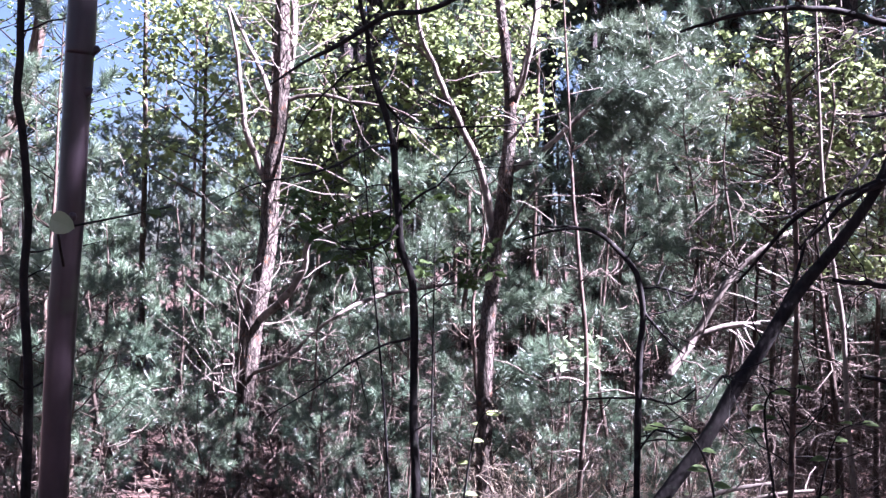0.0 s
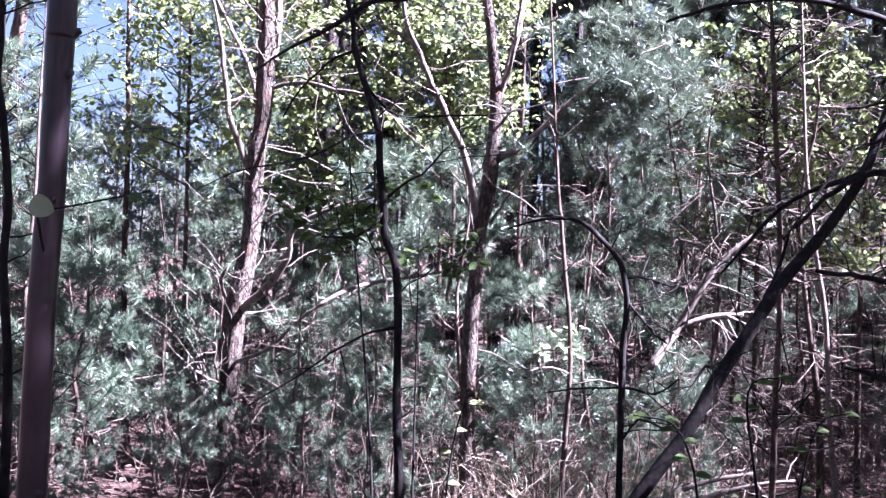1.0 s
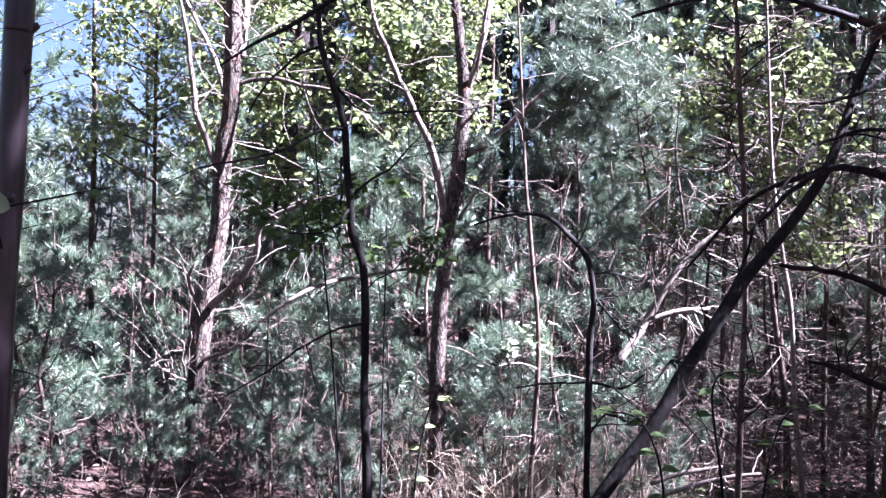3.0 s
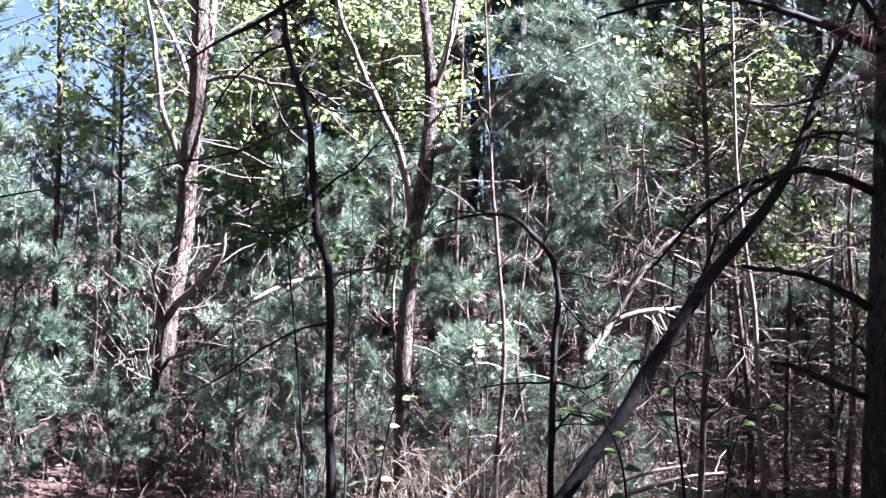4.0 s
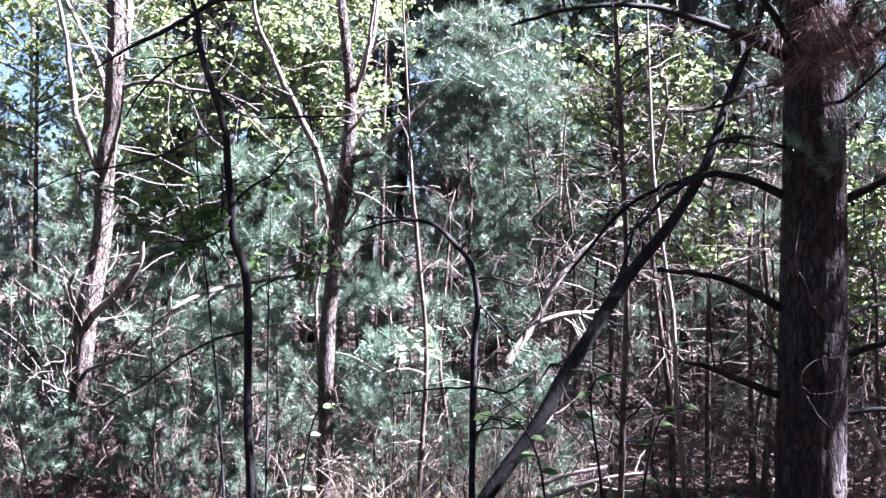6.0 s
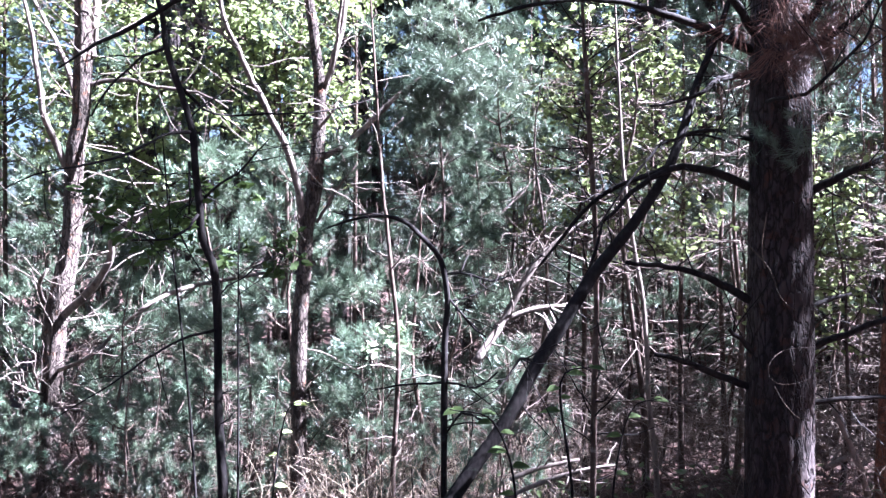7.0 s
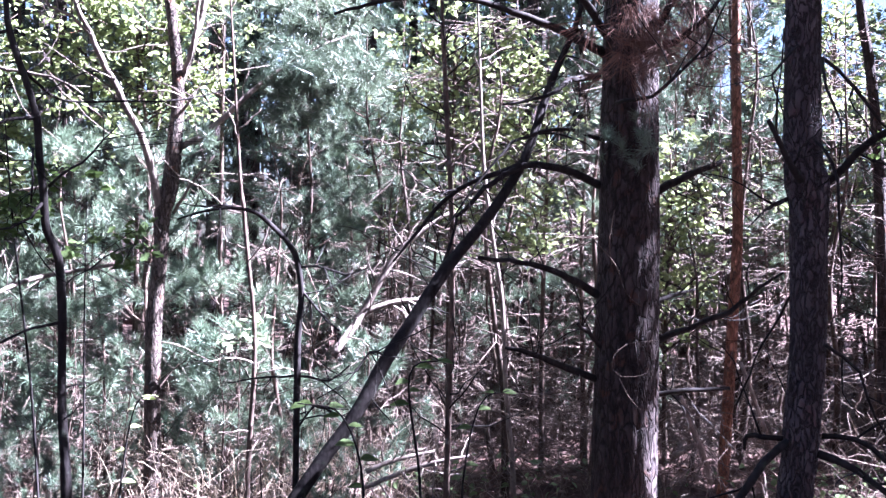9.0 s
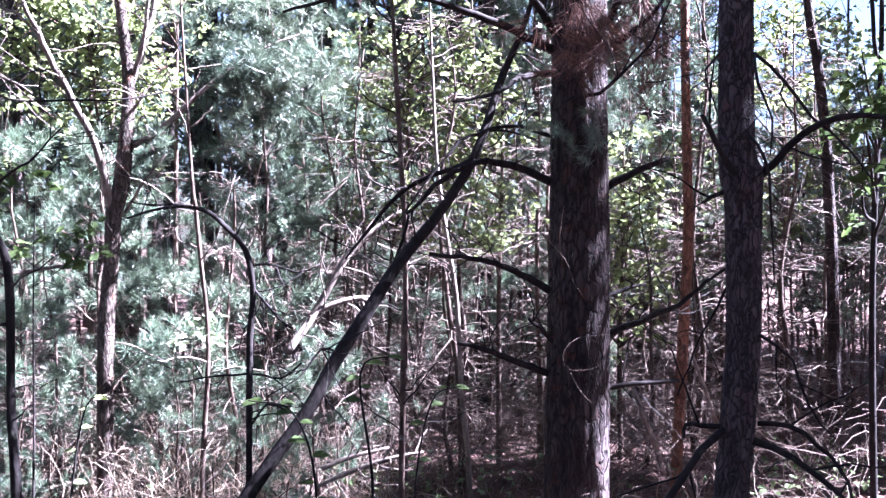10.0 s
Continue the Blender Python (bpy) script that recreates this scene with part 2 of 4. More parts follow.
SHOOTS = [make_shoot(92, 0.062, 96, s, 0.55) for s in range(5)]
SHOOTS_CROWN = [make_shoot(13, 0.10, 85, 80 + s, 3.6) for s in range(4)]
SHOOTS_FAR = [make_shoot(24, 0.065, 96, 50 + s, 2.1) for s in range(4)]


def place_shoots(geo, places, ways, sizes, kinds):
    """Sets needle shoots at places, pointing along ways."""
    for p, w, s in zip(places, ways, sizes):
        verts, tris = kinds[rng.integers(len(kinds))]
        w = w / np.linalg.norm(w)
        x = np.cross(w, rng.normal(size=3))
        x /= np.linalg.norm(x)
        frame_ = np.stack([x, np.cross(w, x), w])
        geo.add((verts * s) @ frame_ + p, tris)


def make_leaf(length, width, lobes=0, rows=3):
    """One leaf with a folded midrib; the base at the origin, the tip along y. lobes: wavy oak-like edge."""
    n = 5 if lobes else rows
    u = np.linspace(0, 1, n + 2)[1:-1]
    half = width / 2 * np.sin(np.pi * u**0.8) ** (0.55 if rows > 3 else 1.0) * (1 - (0.35 * (np.arange(n) % 2) if lobes else 0))
    mid = np.stack([0 * u, u * length, 0.06 * length * np.sin(np.pi * u)], -1)
    left, right = mid + np.stack([-half, 0 * u, 0.25 * half], -1), mid + np.stack([half, 0 * u, 0.25 * half], -1)
    verts = np.vstack([[0, 0, 0], mid, left, right, [0, length, 0]])
    m, l, r, t = 1 + np.arange(n), 1 + n + np.arange(n), 1 + 2 * n + np.arange(n), 1 + 3 * n
    tris = [(0, m[0], l[0]), (0, r[0], m[0]), (t, l[-1], m[-1]), (t, m[-1], r[-1])]
    quads = [(m[i], m[i + 1], l[i + 1], l[i]) for i in range(n - 1)] + [(m[i], r[i], r[i + 1], m[i + 1]) for i in range(n - 1)]
    return verts, tris, quads


LEAF_PLAIN, LEAF_OAK = make_leaf(1.0, 0.62), make_leaf(1.0, 0.6, 1)


def place_leaves(geo, places, sizes, kind, flat=0.5):
    verts, tris, quads = kind
    for p, s in zip(places, sizes):
        y = unit(np.array([rng.normal(), rng.normal(), rng.normal() * 0.5 - 0.25]))
        up = np.array([0, 0, 1.0]) * flat + rng.normal(size=3) * (1 - flat)
        x = unit(np.cross(y, up))
        geo.add((verts * s) @ np.stack([x, y, np.cross(x, y)]) + p, tris, quads)


def bend(start, way, length, radius, rise=0.0, wander=0.12, steps=6, tip=0.35):
    """A crooked twig from start, as a line of (x, y, z, radius)."""
    p, w, out = np.array(start, float), unit(np.array(way, float)), []
    for i in range(steps + 1):
        out.append((*p, radius * (1 - (1 - tip) * i / steps)))
        w = unit(w + rng.normal(size=3) * wander + np.array([0, 0, rise / steps]))
        p = p + w * length / steps
    return np.array(out)

# ---- ground ----
def ground_height(x, y):
    return 0.05 * np.sin(0.9 * x + 0.4) * np.cos(0.7 * y) + 0.03 * np.sin(2.3 * x - 1.1 * y) + 0.004 * np.maximum(y - 6, 0)


geo = Geo()
ring = np.r_[0, np.geomspace(0.5, 30, 70), 60, 120, 300, 900]
spokes = 144
az = np.linspace(0, 2 * np.pi, spokes, endpoint=False)
gx, gy = ring[:, None] * np.cos(az), ring[:, None] * np.sin(az) + 4
gz = ground_height(gx, gy) * (ring[:, None] < 40) + 0.012 * rng.normal(size=gx.shape) * (ring[:, None] < 15) * (ring[:, None] > 0)
i, j = np.meshgrid(np.arange(len(ring) - 1), np.arange(spokes), indexing="ij")
k = (j + 1) % spokes
geo.add(np.stack([gx, gy, gz], -1).reshape(-1, 3), None,
        np.stack([i * spokes + j, (i + 1) * spokes + j, (i + 1) * spokes + k, i * spokes + k], -1).reshape(-1, 4))
tagged(part("ground", geo, LITTER), "forest floor of reddish-brown needle litter and old leaves", "ground", kind="structure")


# ---- single trees ----
def side_twigs(geo, line, count, length, radius, start=0.25, rise=0.1, wander=0.2):
    """Thin dead twigs off a bough; returns their tips with directions."""
    tips = []
    for _ in range(count):
        i = int(rng.uniform(start, 0.98) * (len(line) - 1))
        ahead = unit(line[min(i + 1, len(line) - 1), :3] - line[max(i - 1, 0), :3])
        way = unit(ahead * rng.uniform(0.1, 0.8) + unit(np.cross(ahead, rng.normal(size=3))))
        twig = bend(line[i, :3], way, length * rng.uniform(0.4, 1.2), min(radius, line[i, 3] * 0.7), rise, wander)
        tube(geo, twig, 3)
        tips.append((twig[-1, :3], unit(twig[-1, :3] - twig[-2, :3])))
    return tips


def lone_tree(name, label, category, stem, limbs, bark, sides=12, relief=None, step=0.06, twigs=4, twig_length=0.35, group="",
              limb_bark=None, limb_label="", twig_mat=None, own_twigs=0, trunk_label=""):
    """A tree from the lines of its stem and of each bough, with dead twigs on them."""
    base = np.array(stem[0][:3])
    root = thing(name, base, label, category, group)
    geo = Geo()
    line = curve(stem, step)
    tube(geo, line, sides, relief, base)
    part("trunk", geo, bark, root, trunk_label)
    tips, spray = [], Geo()
    for limb in limbs:
        geo = Geo()
        bough = curve(limb, 0.05)
        bough[:, :3] += rng.normal(size=(len(bough), 3)) * 0.0025
        tube(geo, bough, 7, lumpy(int(rng.integers(999)), 0.07), base)
        part("branch", geo, limb_bark or bark, root, limb_label)
        bough[:, :3] -= base
        tips += side_twigs(spray, bough, twigs, twig_length, 0.004)
    line[:, :3] -= base
    if own_twigs:
        tips += side_twigs(spray, line, own_twigs, twig_length, 0.005, 0.1)
    if spray.count:
        tagged(part("twig_spray", spray, twig_mat or limb_bark or bark, root), kind="stuff")
    return root, tips, line


def leafy(root, centres, count, spread, size, mat, kind, label="", name="leaves"):
    """Sprays of leaves round the centres given, relative to the tree's base."""
    geo = Geo()
    centres = np.asarray(centres, float)
    at = centres[rng.integers(len(centres), size=count)] + rng.normal(size=(count, 3)) * spread
    place_leaves(geo, at, size * rng.uniform(0.6, 1.25, count), kind, 0.45)
    return tagged(part(name, geo, mat, root, label, False), kind="stuff")


# lines of stems and boughs: (x, y, z, radius) in metres
SMOOTH = [(-1.231, 3.165, -0.06, 0.058), (-1.22, 3.158, 0.681, 0.046), (-1.216, 3.156, 0.83, 0.045), (-1.206, 3.149, 1.194, 0.045), (-1.192, 3.145, 1.467, 0.044), (-1.181, 3.142, 1.649, 0.043), (-1.173, 3.137, 1.922, 0.043), (-1.166, 3.134, 2.104, 0.045), (-1.159, 3.13, 2.286, 0.045), (-1.122, 3.114, 3.893, 0.034), (-1.085, 3.097, 5.5, 0.016)]
LEFTTHIN = [(-1.521, 3.662, -0.06, 0.022), (-1.522, 3.656, 0.584, 0.018), (-1.519, 3.651, 0.836, 0.017), (-1.524, 3.648, 1.046, 0.016), (-1.538, 3.644, 1.235, 0.016), (-1.548, 3.641, 1.403, 0.015), (-1.535, 3.638, 1.571, 0.015), (-1.542, 3.635, 1.718, 0.015), (-1.564, 3.631, 1.928, 0.015), (-1.588, 3.629, 2.053, 0.015), (-1.578, 3.626, 2.201, 0.014), (-1.579, 3.622, 2.411, 0.013), (-1.563, 3.611, 3.455, 0.009), (-1.547, 3.6, 4.5, 0.004)]
PALEPINE = [(-3.69, 7.417, -0.06, 0.064), (-3.365, 7.401, 2.243, 0.051), (-3.278, 7.397, 2.543, 0.051), (-3.16, 7.391, 2.971, 0.049), (-3.092, 7.384, 3.399, 0.047), (-2.923, 7.372, 4.699, 0.035), (-2.753, 7.361, 6.0, 0.016)]
FARA = [(-2.188, 7.259, -0.06, 0.029), (-2.187, 7.259, -0.076, 0.023), (-2.207, 7.253, 0.255, 0.023), (-2.233, 7.242, 0.876, 0.021), (-2.247, 7.23, 1.498, 0.021), (-2.241, 7.221, 1.996, 0.019), (-2.241, 7.214, 2.41, 0.019), (-2.255, 7.206, 2.825, 0.017), (-2.263, 7.196, 3.712, 0.012), (-2.272, 7.187, 4.6, 0.006)]
OAK = [(-1.212, 6.022, -0.06, 0.075), (-1.211, 6.021, 0.02, 0.06), (-1.21, 6.016, 0.302, 0.057), (-1.201, 6.01, 0.645, 0.057), (-1.192, 6.006, 0.852, 0.062), (-1.173, 6.002, 1.093, 0.065), (-1.139, 6.0, 1.265, 0.062), (-1.09, 5.995, 1.576, 0.053), (-1.073, 5.987, 2.023, 0.052), (-1.043, 5.984, 2.229, 0.048), (-1.033, 5.98, 2.436, 0.052), (-1.026, 5.975, 2.711, 0.048), (-1.033, 5.969, 3.054, 0.041), (-1.033, 5.956, 4.277, 0.031), (-1.032, 5.943, 5.5, 0.014)]
OAK_b1 = [(-1.119, 5.988, 1.953, 0.021), (-1.167, 5.934, 2.101, 0.02), (-1.207, 5.832, 2.223, 0.018), (-1.224, 5.778, 2.432, 0.015), (-1.251, 5.723, 2.686, 0.012), (-1.288, 5.668, 2.919, 0.008)]
OAK_b2 = [(-1.043, 5.983, 2.247, 0.021), (-1.147, 6.126, 2.564, 0.016), (-1.287, 6.22, 2.83, 0.013), (-1.441, 6.312, 3.103, 0.009)]
OAK_b3 = [(-1.162, 6.003, 1.076, 0.027), (-0.967, 5.853, 1.24, 0.023), (-0.829, 5.751, 1.427, 0.02), (-0.794, 5.649, 1.574, 0.016), (-0.638, 5.55, 1.67, 0.013), (-0.44, 5.451, 1.733, 0.009), (-0.278, 5.353, 1.777, 0.006)]
OAK_b4 = [(-1.146, 5.958, 0.789, 0.014), (-0.942, 5.759, 0.881, 0.012), (-0.735, 5.659, 1.073, 0.01), (-0.564, 5.559, 1.194, 0.008), (-0.461, 5.459, 1.295, 0.006)]
OAK_b5 = [(-1.231, 5.96, 0.651, 0.01), (-1.291, 5.858, 0.696, 0.008), (-1.375, 5.755, 0.766, 0.007)]
OAK_b6 = [(-1.229, 5.95, 1.179, 0.015), (-1.23, 5.848, 1.284, 0.013), (-1.174, 5.797, 1.376, 0.007)]
OAK_b7 = [(-1.02, 5.98, 2.436, 0.015), (-0.807, 5.933, 2.473, 0.014), (-0.591, 5.837, 2.421, 0.01), (-0.349, 5.741, 2.376, 0.008), (-0.178, 5.645, 2.283, 0.005)]
OAK_b8 = [(-0.982, 5.978, 2.609, 0.027), (-0.968, 6.023, 2.861, 0.024), (-0.974, 6.069, 3.083, 0.021), (-0.968, 6.114, 3.378, 0.016)]
OAK_b9 = [(-1.252, 5.959, 0.651, 0.009), (-1.253, 5.857, 0.798, 0.007), (-1.237, 5.805, 0.903, 0.005), (-1.267, 5.804, 0.909, 0.005)]
DARK = [(-0.09, 4.484, -0.06, 0.027), (-0.098, 4.48, 0.404, 0.022), (-0.119, 4.473, 0.767, 0.02), (-0.122, 4.468, 1.022, 0.019), (-0.126, 4.464, 1.226, 0.019), (-0.143, 4.461, 1.405, 0.019), (-0.192, 4.458, 1.532, 0.018), (-0.205, 4.455, 1.685, 0.017), (-0.224, 4.452, 1.838, 0.015), (-0.235, 4.449, 1.991, 0.015), (-0.269, 4.446, 2.118, 0.014), (-0.304, 4.444, 2.219, 0.014), (-0.351, 4.441, 2.372, 0.013), (-0.366, 4.438, 2.499, 0.011), (-0.403, 4.435, 2.652, 0.01), (-0.456, 4.429, 3.126, 0.008), (-0.509, 4.423, 3.6, 0.004)]
DARK_b1 = [(-0.235, 4.449, 2.001, 0.009), (-0.346, 4.348, 1.971, 0.007), (-0.481, 4.248, 1.876, 0.006), (-0.628, 4.147, 1.822, 0.005), (-0.803, 4.045, 1.767, 0.003), (-0.929, 3.995, 1.691, 0.002)]
DARK_b2 = [(-0.299, 4.444, 2.207, 0.008), (-0.237, 4.546, 2.147, 0.007), (-0.162, 4.648, 2.107, 0.005), (0.024, 4.75, 2.125, 0.005), (0.301, 4.854, 2.157, 0.004), (0.588, 4.957, 2.24, 0.003)]
DARK_b3 = [(-0.205, 4.456, 1.646, 0.008), (-0.242, 4.356, 1.579, 0.006), (-0.303, 4.256, 1.53, 0.005), (-0.437, 4.155, 1.516, 0.004)]
DARK_b4 = [(-0.183, 4.455, 1.711, 0.008), (-0.104, 4.355, 1.769, 0.006), (-0.028, 4.255, 1.8, 0.005), (0.056, 4.205, 1.894, 0.004), (0.107, 4.155, 1.943, 0.002)]
DARK_b5 = [(-0.132, 4.466, 1.124, 0.008), (-0.227, 4.365, 1.109, 0.006), (-0.366, 4.264, 1.048, 0.005), (-0.52, 4.164, 0.934, 0.004), (-0.713, 4.063, 0.814, 0.002)]
DARK_b6 = [(-0.343, 4.441, 2.359, 0.008), (-0.439, 4.44, 2.331, 0.006), (-0.59, 4.441, 2.187, 0.005), (-0.663, 4.442, 2.058, 0.004)]
DARK_b7 = [(-0.25, 4.451, 1.863, 0.006), (-0.236, 4.354, 1.729, 0.005), (-0.238, 4.356, 1.629, 0.004)]
HIGHBOUGH = [(0.163, 4.342, 2.712, 0.012), (-0.084, 4.341, 2.587, 0.012), (-0.259, 4.338, 2.565, 0.012), (-0.382, 4.338, 2.488, 0.011), (-0.505, 4.338, 2.41, 0.01), (-0.629, 4.337, 2.345, 0.007), (-0.777, 4.337, 2.242, 0.004)]
FORK = [(0.229, 5.29, -0.06, 0.053), (0.228, 5.288, 0.226, 0.042), (0.229, 5.283, 0.472, 0.042), (0.225, 5.278, 0.773, 0.041), (0.228, 5.272, 1.074, 0.041), (0.242, 5.269, 1.255, 0.039), (0.259, 5.266, 1.466, 0.038), (0.261, 5.263, 1.617, 0.041), (0.297, 5.261, 1.768, 0.042), (0.317, 5.257, 1.979, 0.039), (0.33, 5.254, 2.19, 0.033), (0.326, 5.251, 2.365, 0.03), (0.308, 5.248, 2.521, 0.027), (0.286, 5.244, 2.701, 0.026), (0.261, 5.24, 2.881, 0.024), (0.209, 5.233, 3.541, 0.018), (0.158, 5.225, 4.2, 0.008)]
FORK_b1 = [(0.331, 5.252, 2.281, 0.021), (0.385, 5.3, 2.442, 0.02), (0.433, 5.347, 2.636, 0.018), (0.466, 5.344, 2.821, 0.015), (0.49, 5.391, 3.05, 0.012)]
FORK_b2 = [(0.255, 5.263, 1.632, 0.024), (0.213, 5.209, 1.823, 0.021), (0.173, 5.156, 1.966, 0.019), (0.08, 5.101, 2.164, 0.018), (-0.011, 5.046, 2.329, 0.016), (-0.077, 4.993, 2.477, 0.013), (-0.144, 4.939, 2.621, 0.011), (-0.168, 4.936, 2.791, 0.01), (-0.16, 4.933, 2.962, 0.007)]
FORK_b3 = [(0.341, 5.258, 1.965, 0.018), (0.471, 5.208, 2.046, 0.016), (0.612, 5.158, 2.177, 0.015), (0.756, 5.158, 2.313, 0.012), (0.887, 5.157, 2.425, 0.009), (1.056, 5.208, 2.533, 0.006), (1.26, 5.259, 2.632, 0.005)]
FORK_b4 = [(0.318, 5.264, 1.633, 0.009), (0.413, 5.162, 1.794, 0.007), (0.518, 5.111, 1.925, 0.006)]
FORK_b5 = [(0.322, 5.255, 2.13, 0.009), (0.39, 5.155, 2.193, 0.007), (0.418, 5.154, 2.252, 0.006)]
FORK_b6 = [(-0.075, 4.943, 2.467, 0.007), (-0.152, 4.841, 2.528, 0.007), (-0.251, 4.839, 2.573, 0.006), (-0.295, 4.836, 2.678, 0.004)]
FORK_b7 = [(0.354, 5.251, 2.341, 0.012), (0.398, 5.15, 2.473, 0.01), (0.426, 5.097, 2.669, 0.009), (0.442, 5.044, 2.831, 0.007)]
HOOK = [(0.881, 4.397, -0.06, 0.019), (0.879, 4.393, 0.449, 0.015), (0.877, 4.389, 0.654, 0.015), (0.877, 4.385, 0.904, 0.015), (0.878, 4.381, 1.079, 0.015), (0.889, 4.378, 1.254, 0.014), (0.869, 4.375, 1.403, 0.014), (0.834, 4.374, 1.477, 0.012), (0.763, 4.371, 1.551, 0.011), (0.687, 4.369, 1.614, 0.01), (0.586, 4.367, 1.634, 0.007), (0.462, 4.366, 1.617, 0.006), (0.35, 4.365, 1.579, 0.004)]
HOOK_b1 = [(0.88, 4.385, 0.896, 0.006), (1.006, 4.287, 0.88, 0.005), (1.078, 4.186, 0.958, 0.004)]
HOOK_b2 = [(0.882, 4.376, 1.378, 0.006), (0.992, 4.378, 1.376, 0.006), (1.08, 4.379, 1.345, 0.005), (1.191, 4.38, 1.38, 0.002)]
HOOK_b3 = [(0.889, 4.378, 1.279, 0.006), (0.961, 4.331, 1.184, 0.005), (1.05, 4.283, 1.103, 0.004)]
HOOK_b4 = [(0.877, 4.385, 0.891, 0.006), (0.768, 4.483, 0.883, 0.005), (0.679, 4.583, 0.855, 0.004), (0.586, 4.682, 0.827, 0.003)]
HOOK_b5 = [(0.624, 4.368, 1.635, 0.005), (0.525, 4.266, 1.641, 0.005), (0.423, 4.215, 1.632, 0.004), (0.371, 4.164, 1.643, 0.002)]
HOOK_b6 = [(0.882, 4.389, 0.654, 0.005), (0.955, 4.388, 0.755, 0.005), (1.033, 4.29, 0.737, 0.004), (1.131, 4.191, 0.72, 0.002)]
LEAN = [(0.479, 3.877, -0.06, 0.031), (0.857, 3.96, 0.484, 0.03), (1.076, 3.994, 0.777, 0.029), (1.198, 4.035, 0.975, 0.029), (1.323, 4.075, 1.149, 0.028), (1.502, 4.162, 1.388, 0.027), (1.694, 4.198, 1.612, 0.024), (1.854, 4.236, 1.84, 0.022), (1.943, 4.279, 2.022, 0.02), (2.033, 4.322, 2.258, 0.018), (2.15, 4.363, 2.5, 0.014), (2.208, 4.357, 2.68, 0.011)]
LEAN_b1 = [(1.846, 4.187, 1.86, 0.012), (1.737, 4.194, 1.813, 0.012), (1.634, 4.251, 1.772, 0.011), (1.528, 4.308, 1.698, 0.01), (1.422, 4.366, 1.558, 0.008), (1.313, 4.425, 1.403, 0.005)]
LEAN_b2 = [(1.378, 4.222, 1.163, 0.012), (1.45, 4.266, 1.285, 0.011), (1.552, 4.359, 1.435, 0.009), (1.613, 4.404, 1.615, 0.006)]
LEAN_b3 = [(1.944, 4.279, 2.009, 0.007), (2.043, 4.273, 2.012, 0.006), (2.194, 4.264, 1.974, 0.004)]
LEAN_b4 = [(1.233, 4.082, 1.005, 0.006), (1.125, 3.938, 1.042, 0.005), (1.015, 3.846, 0.939, 0.003), (0.897, 3.804, 0.877, 0.002)]
SAPA = [(1.643, 4.659, -0.06, 0.02), (1.646, 4.654, 0.408, 0.016), (1.647, 4.648, 0.756, 0.015), (1.654, 4.644, 1.02, 0.015), (1.654, 4.639, 1.285, 0.013), (1.648, 4.634, 1.549, 0.013), (1.636, 4.63, 1.733, 0.013), (1.621, 4.626, 1.944, 0.012), (1.602, 4.621, 2.208, 0.012), (1.583, 4.616, 2.471, 0.011), (1.575, 4.614, 2.603, 0.009), (1.563, 4.61, 2.788, 0.009), (1.551, 4.607, 3.094, 0.007), (1.54, 4.603, 3.4, 0.003)]
SAPB = [(2.187, 5.218, -0.06, 0.018), (2.168, 5.214, 0.291, 0.015), (2.149, 5.211, 0.445, 0.015), (2.12, 5.206, 0.71, 0.013), (2.105, 5.201, 0.975, 0.013), (2.079, 5.196, 1.24, 0.013), (2.029, 5.19, 1.505, 0.012), (1.985, 5.185, 1.77, 0.012), (1.96, 5.181, 1.976, 0.01), (1.946, 5.177, 2.183, 0.009), (1.918, 5.171, 2.691, 0.007), (1.889, 5.165, 3.2, 0.003)]
PINE = [(2.447, 4.35, -0.06, 0.2), (2.448, 4.35, 0.246, 0.16), (2.45, 4.35, 0.747, 0.153), (2.453, 4.35, 1.161, 0.149), (2.453, 4.351, 1.574, 0.145), (2.45, 4.352, 1.987, 0.138), (2.447, 4.353, 2.4, 0.132), (2.448, 4.353, 2.675, 0.129), (2.443, 4.357, 5.838, 0.097), (2.438, 4.36, 9.0, 0.045)]
PINE_b1 = [(2.341, 4.384, 2.421, 0.023), (2.142, 4.285, 2.463, 0.02), (1.98, 4.228, 2.506, 0.018), (1.751, 4.19, 2.558, 0.015), (1.53, 4.15, 2.577, 0.012), (1.248, 4.127, 2.543, 0.01), (0.99, 4.201, 2.48, 0.006)]
PINE_b2 = [(2.345, 4.382, 1.779, 0.022), (2.138, 4.338, 1.847, 0.02), (1.934, 4.24, 1.863, 0.017), (1.804, 4.174, 1.83, 0.014), (1.669, 4.161, 1.737, 0.011), (1.536, 4.147, 1.608, 0.007)]
PINE_b3 = [(2.349, 4.38, 1.248, 0.022), (2.18, 4.325, 1.321, 0.019), (2.055, 4.257, 1.369, 0.016), (1.912, 4.246, 1.408, 0.013), (1.66, 4.215, 1.433, 0.009)]
PINE_b4 = [(2.352, 4.379, 0.835, 0.019), (2.075, 4.303, 0.941, 0.016), (1.94, 4.238, 0.99, 0.013), (1.8, 4.226, 1.028, 0.008)]
PINE_b5 = [(2.331, 4.333, 0.999, 0.012), (2.215, 4.262, 1.088, 0.011), (2.145, 4.231, 1.14, 0.008)]
PINE_b6 = [(2.518, 4.332, 1.726, 0.021), (2.653, 4.241, 1.814, 0.019), (2.732, 4.218, 1.853, 0.016), (2.849, 4.184, 1.903, 0.012)]
PINE_b7 = [(2.549, 4.322, 1.029, 0.019), (2.71, 4.224, 1.111, 0.016), (2.868, 4.126, 1.197, 0.013), (2.97, 4.045, 1.308, 0.009), (3.044, 3.971, 1.389, 0.005)]
PINE_b8 = [(2.55, 4.321, 0.781, 0.014), (2.709, 4.276, 0.804, 0.012), (2.946, 4.259, 0.816, 0.01)]
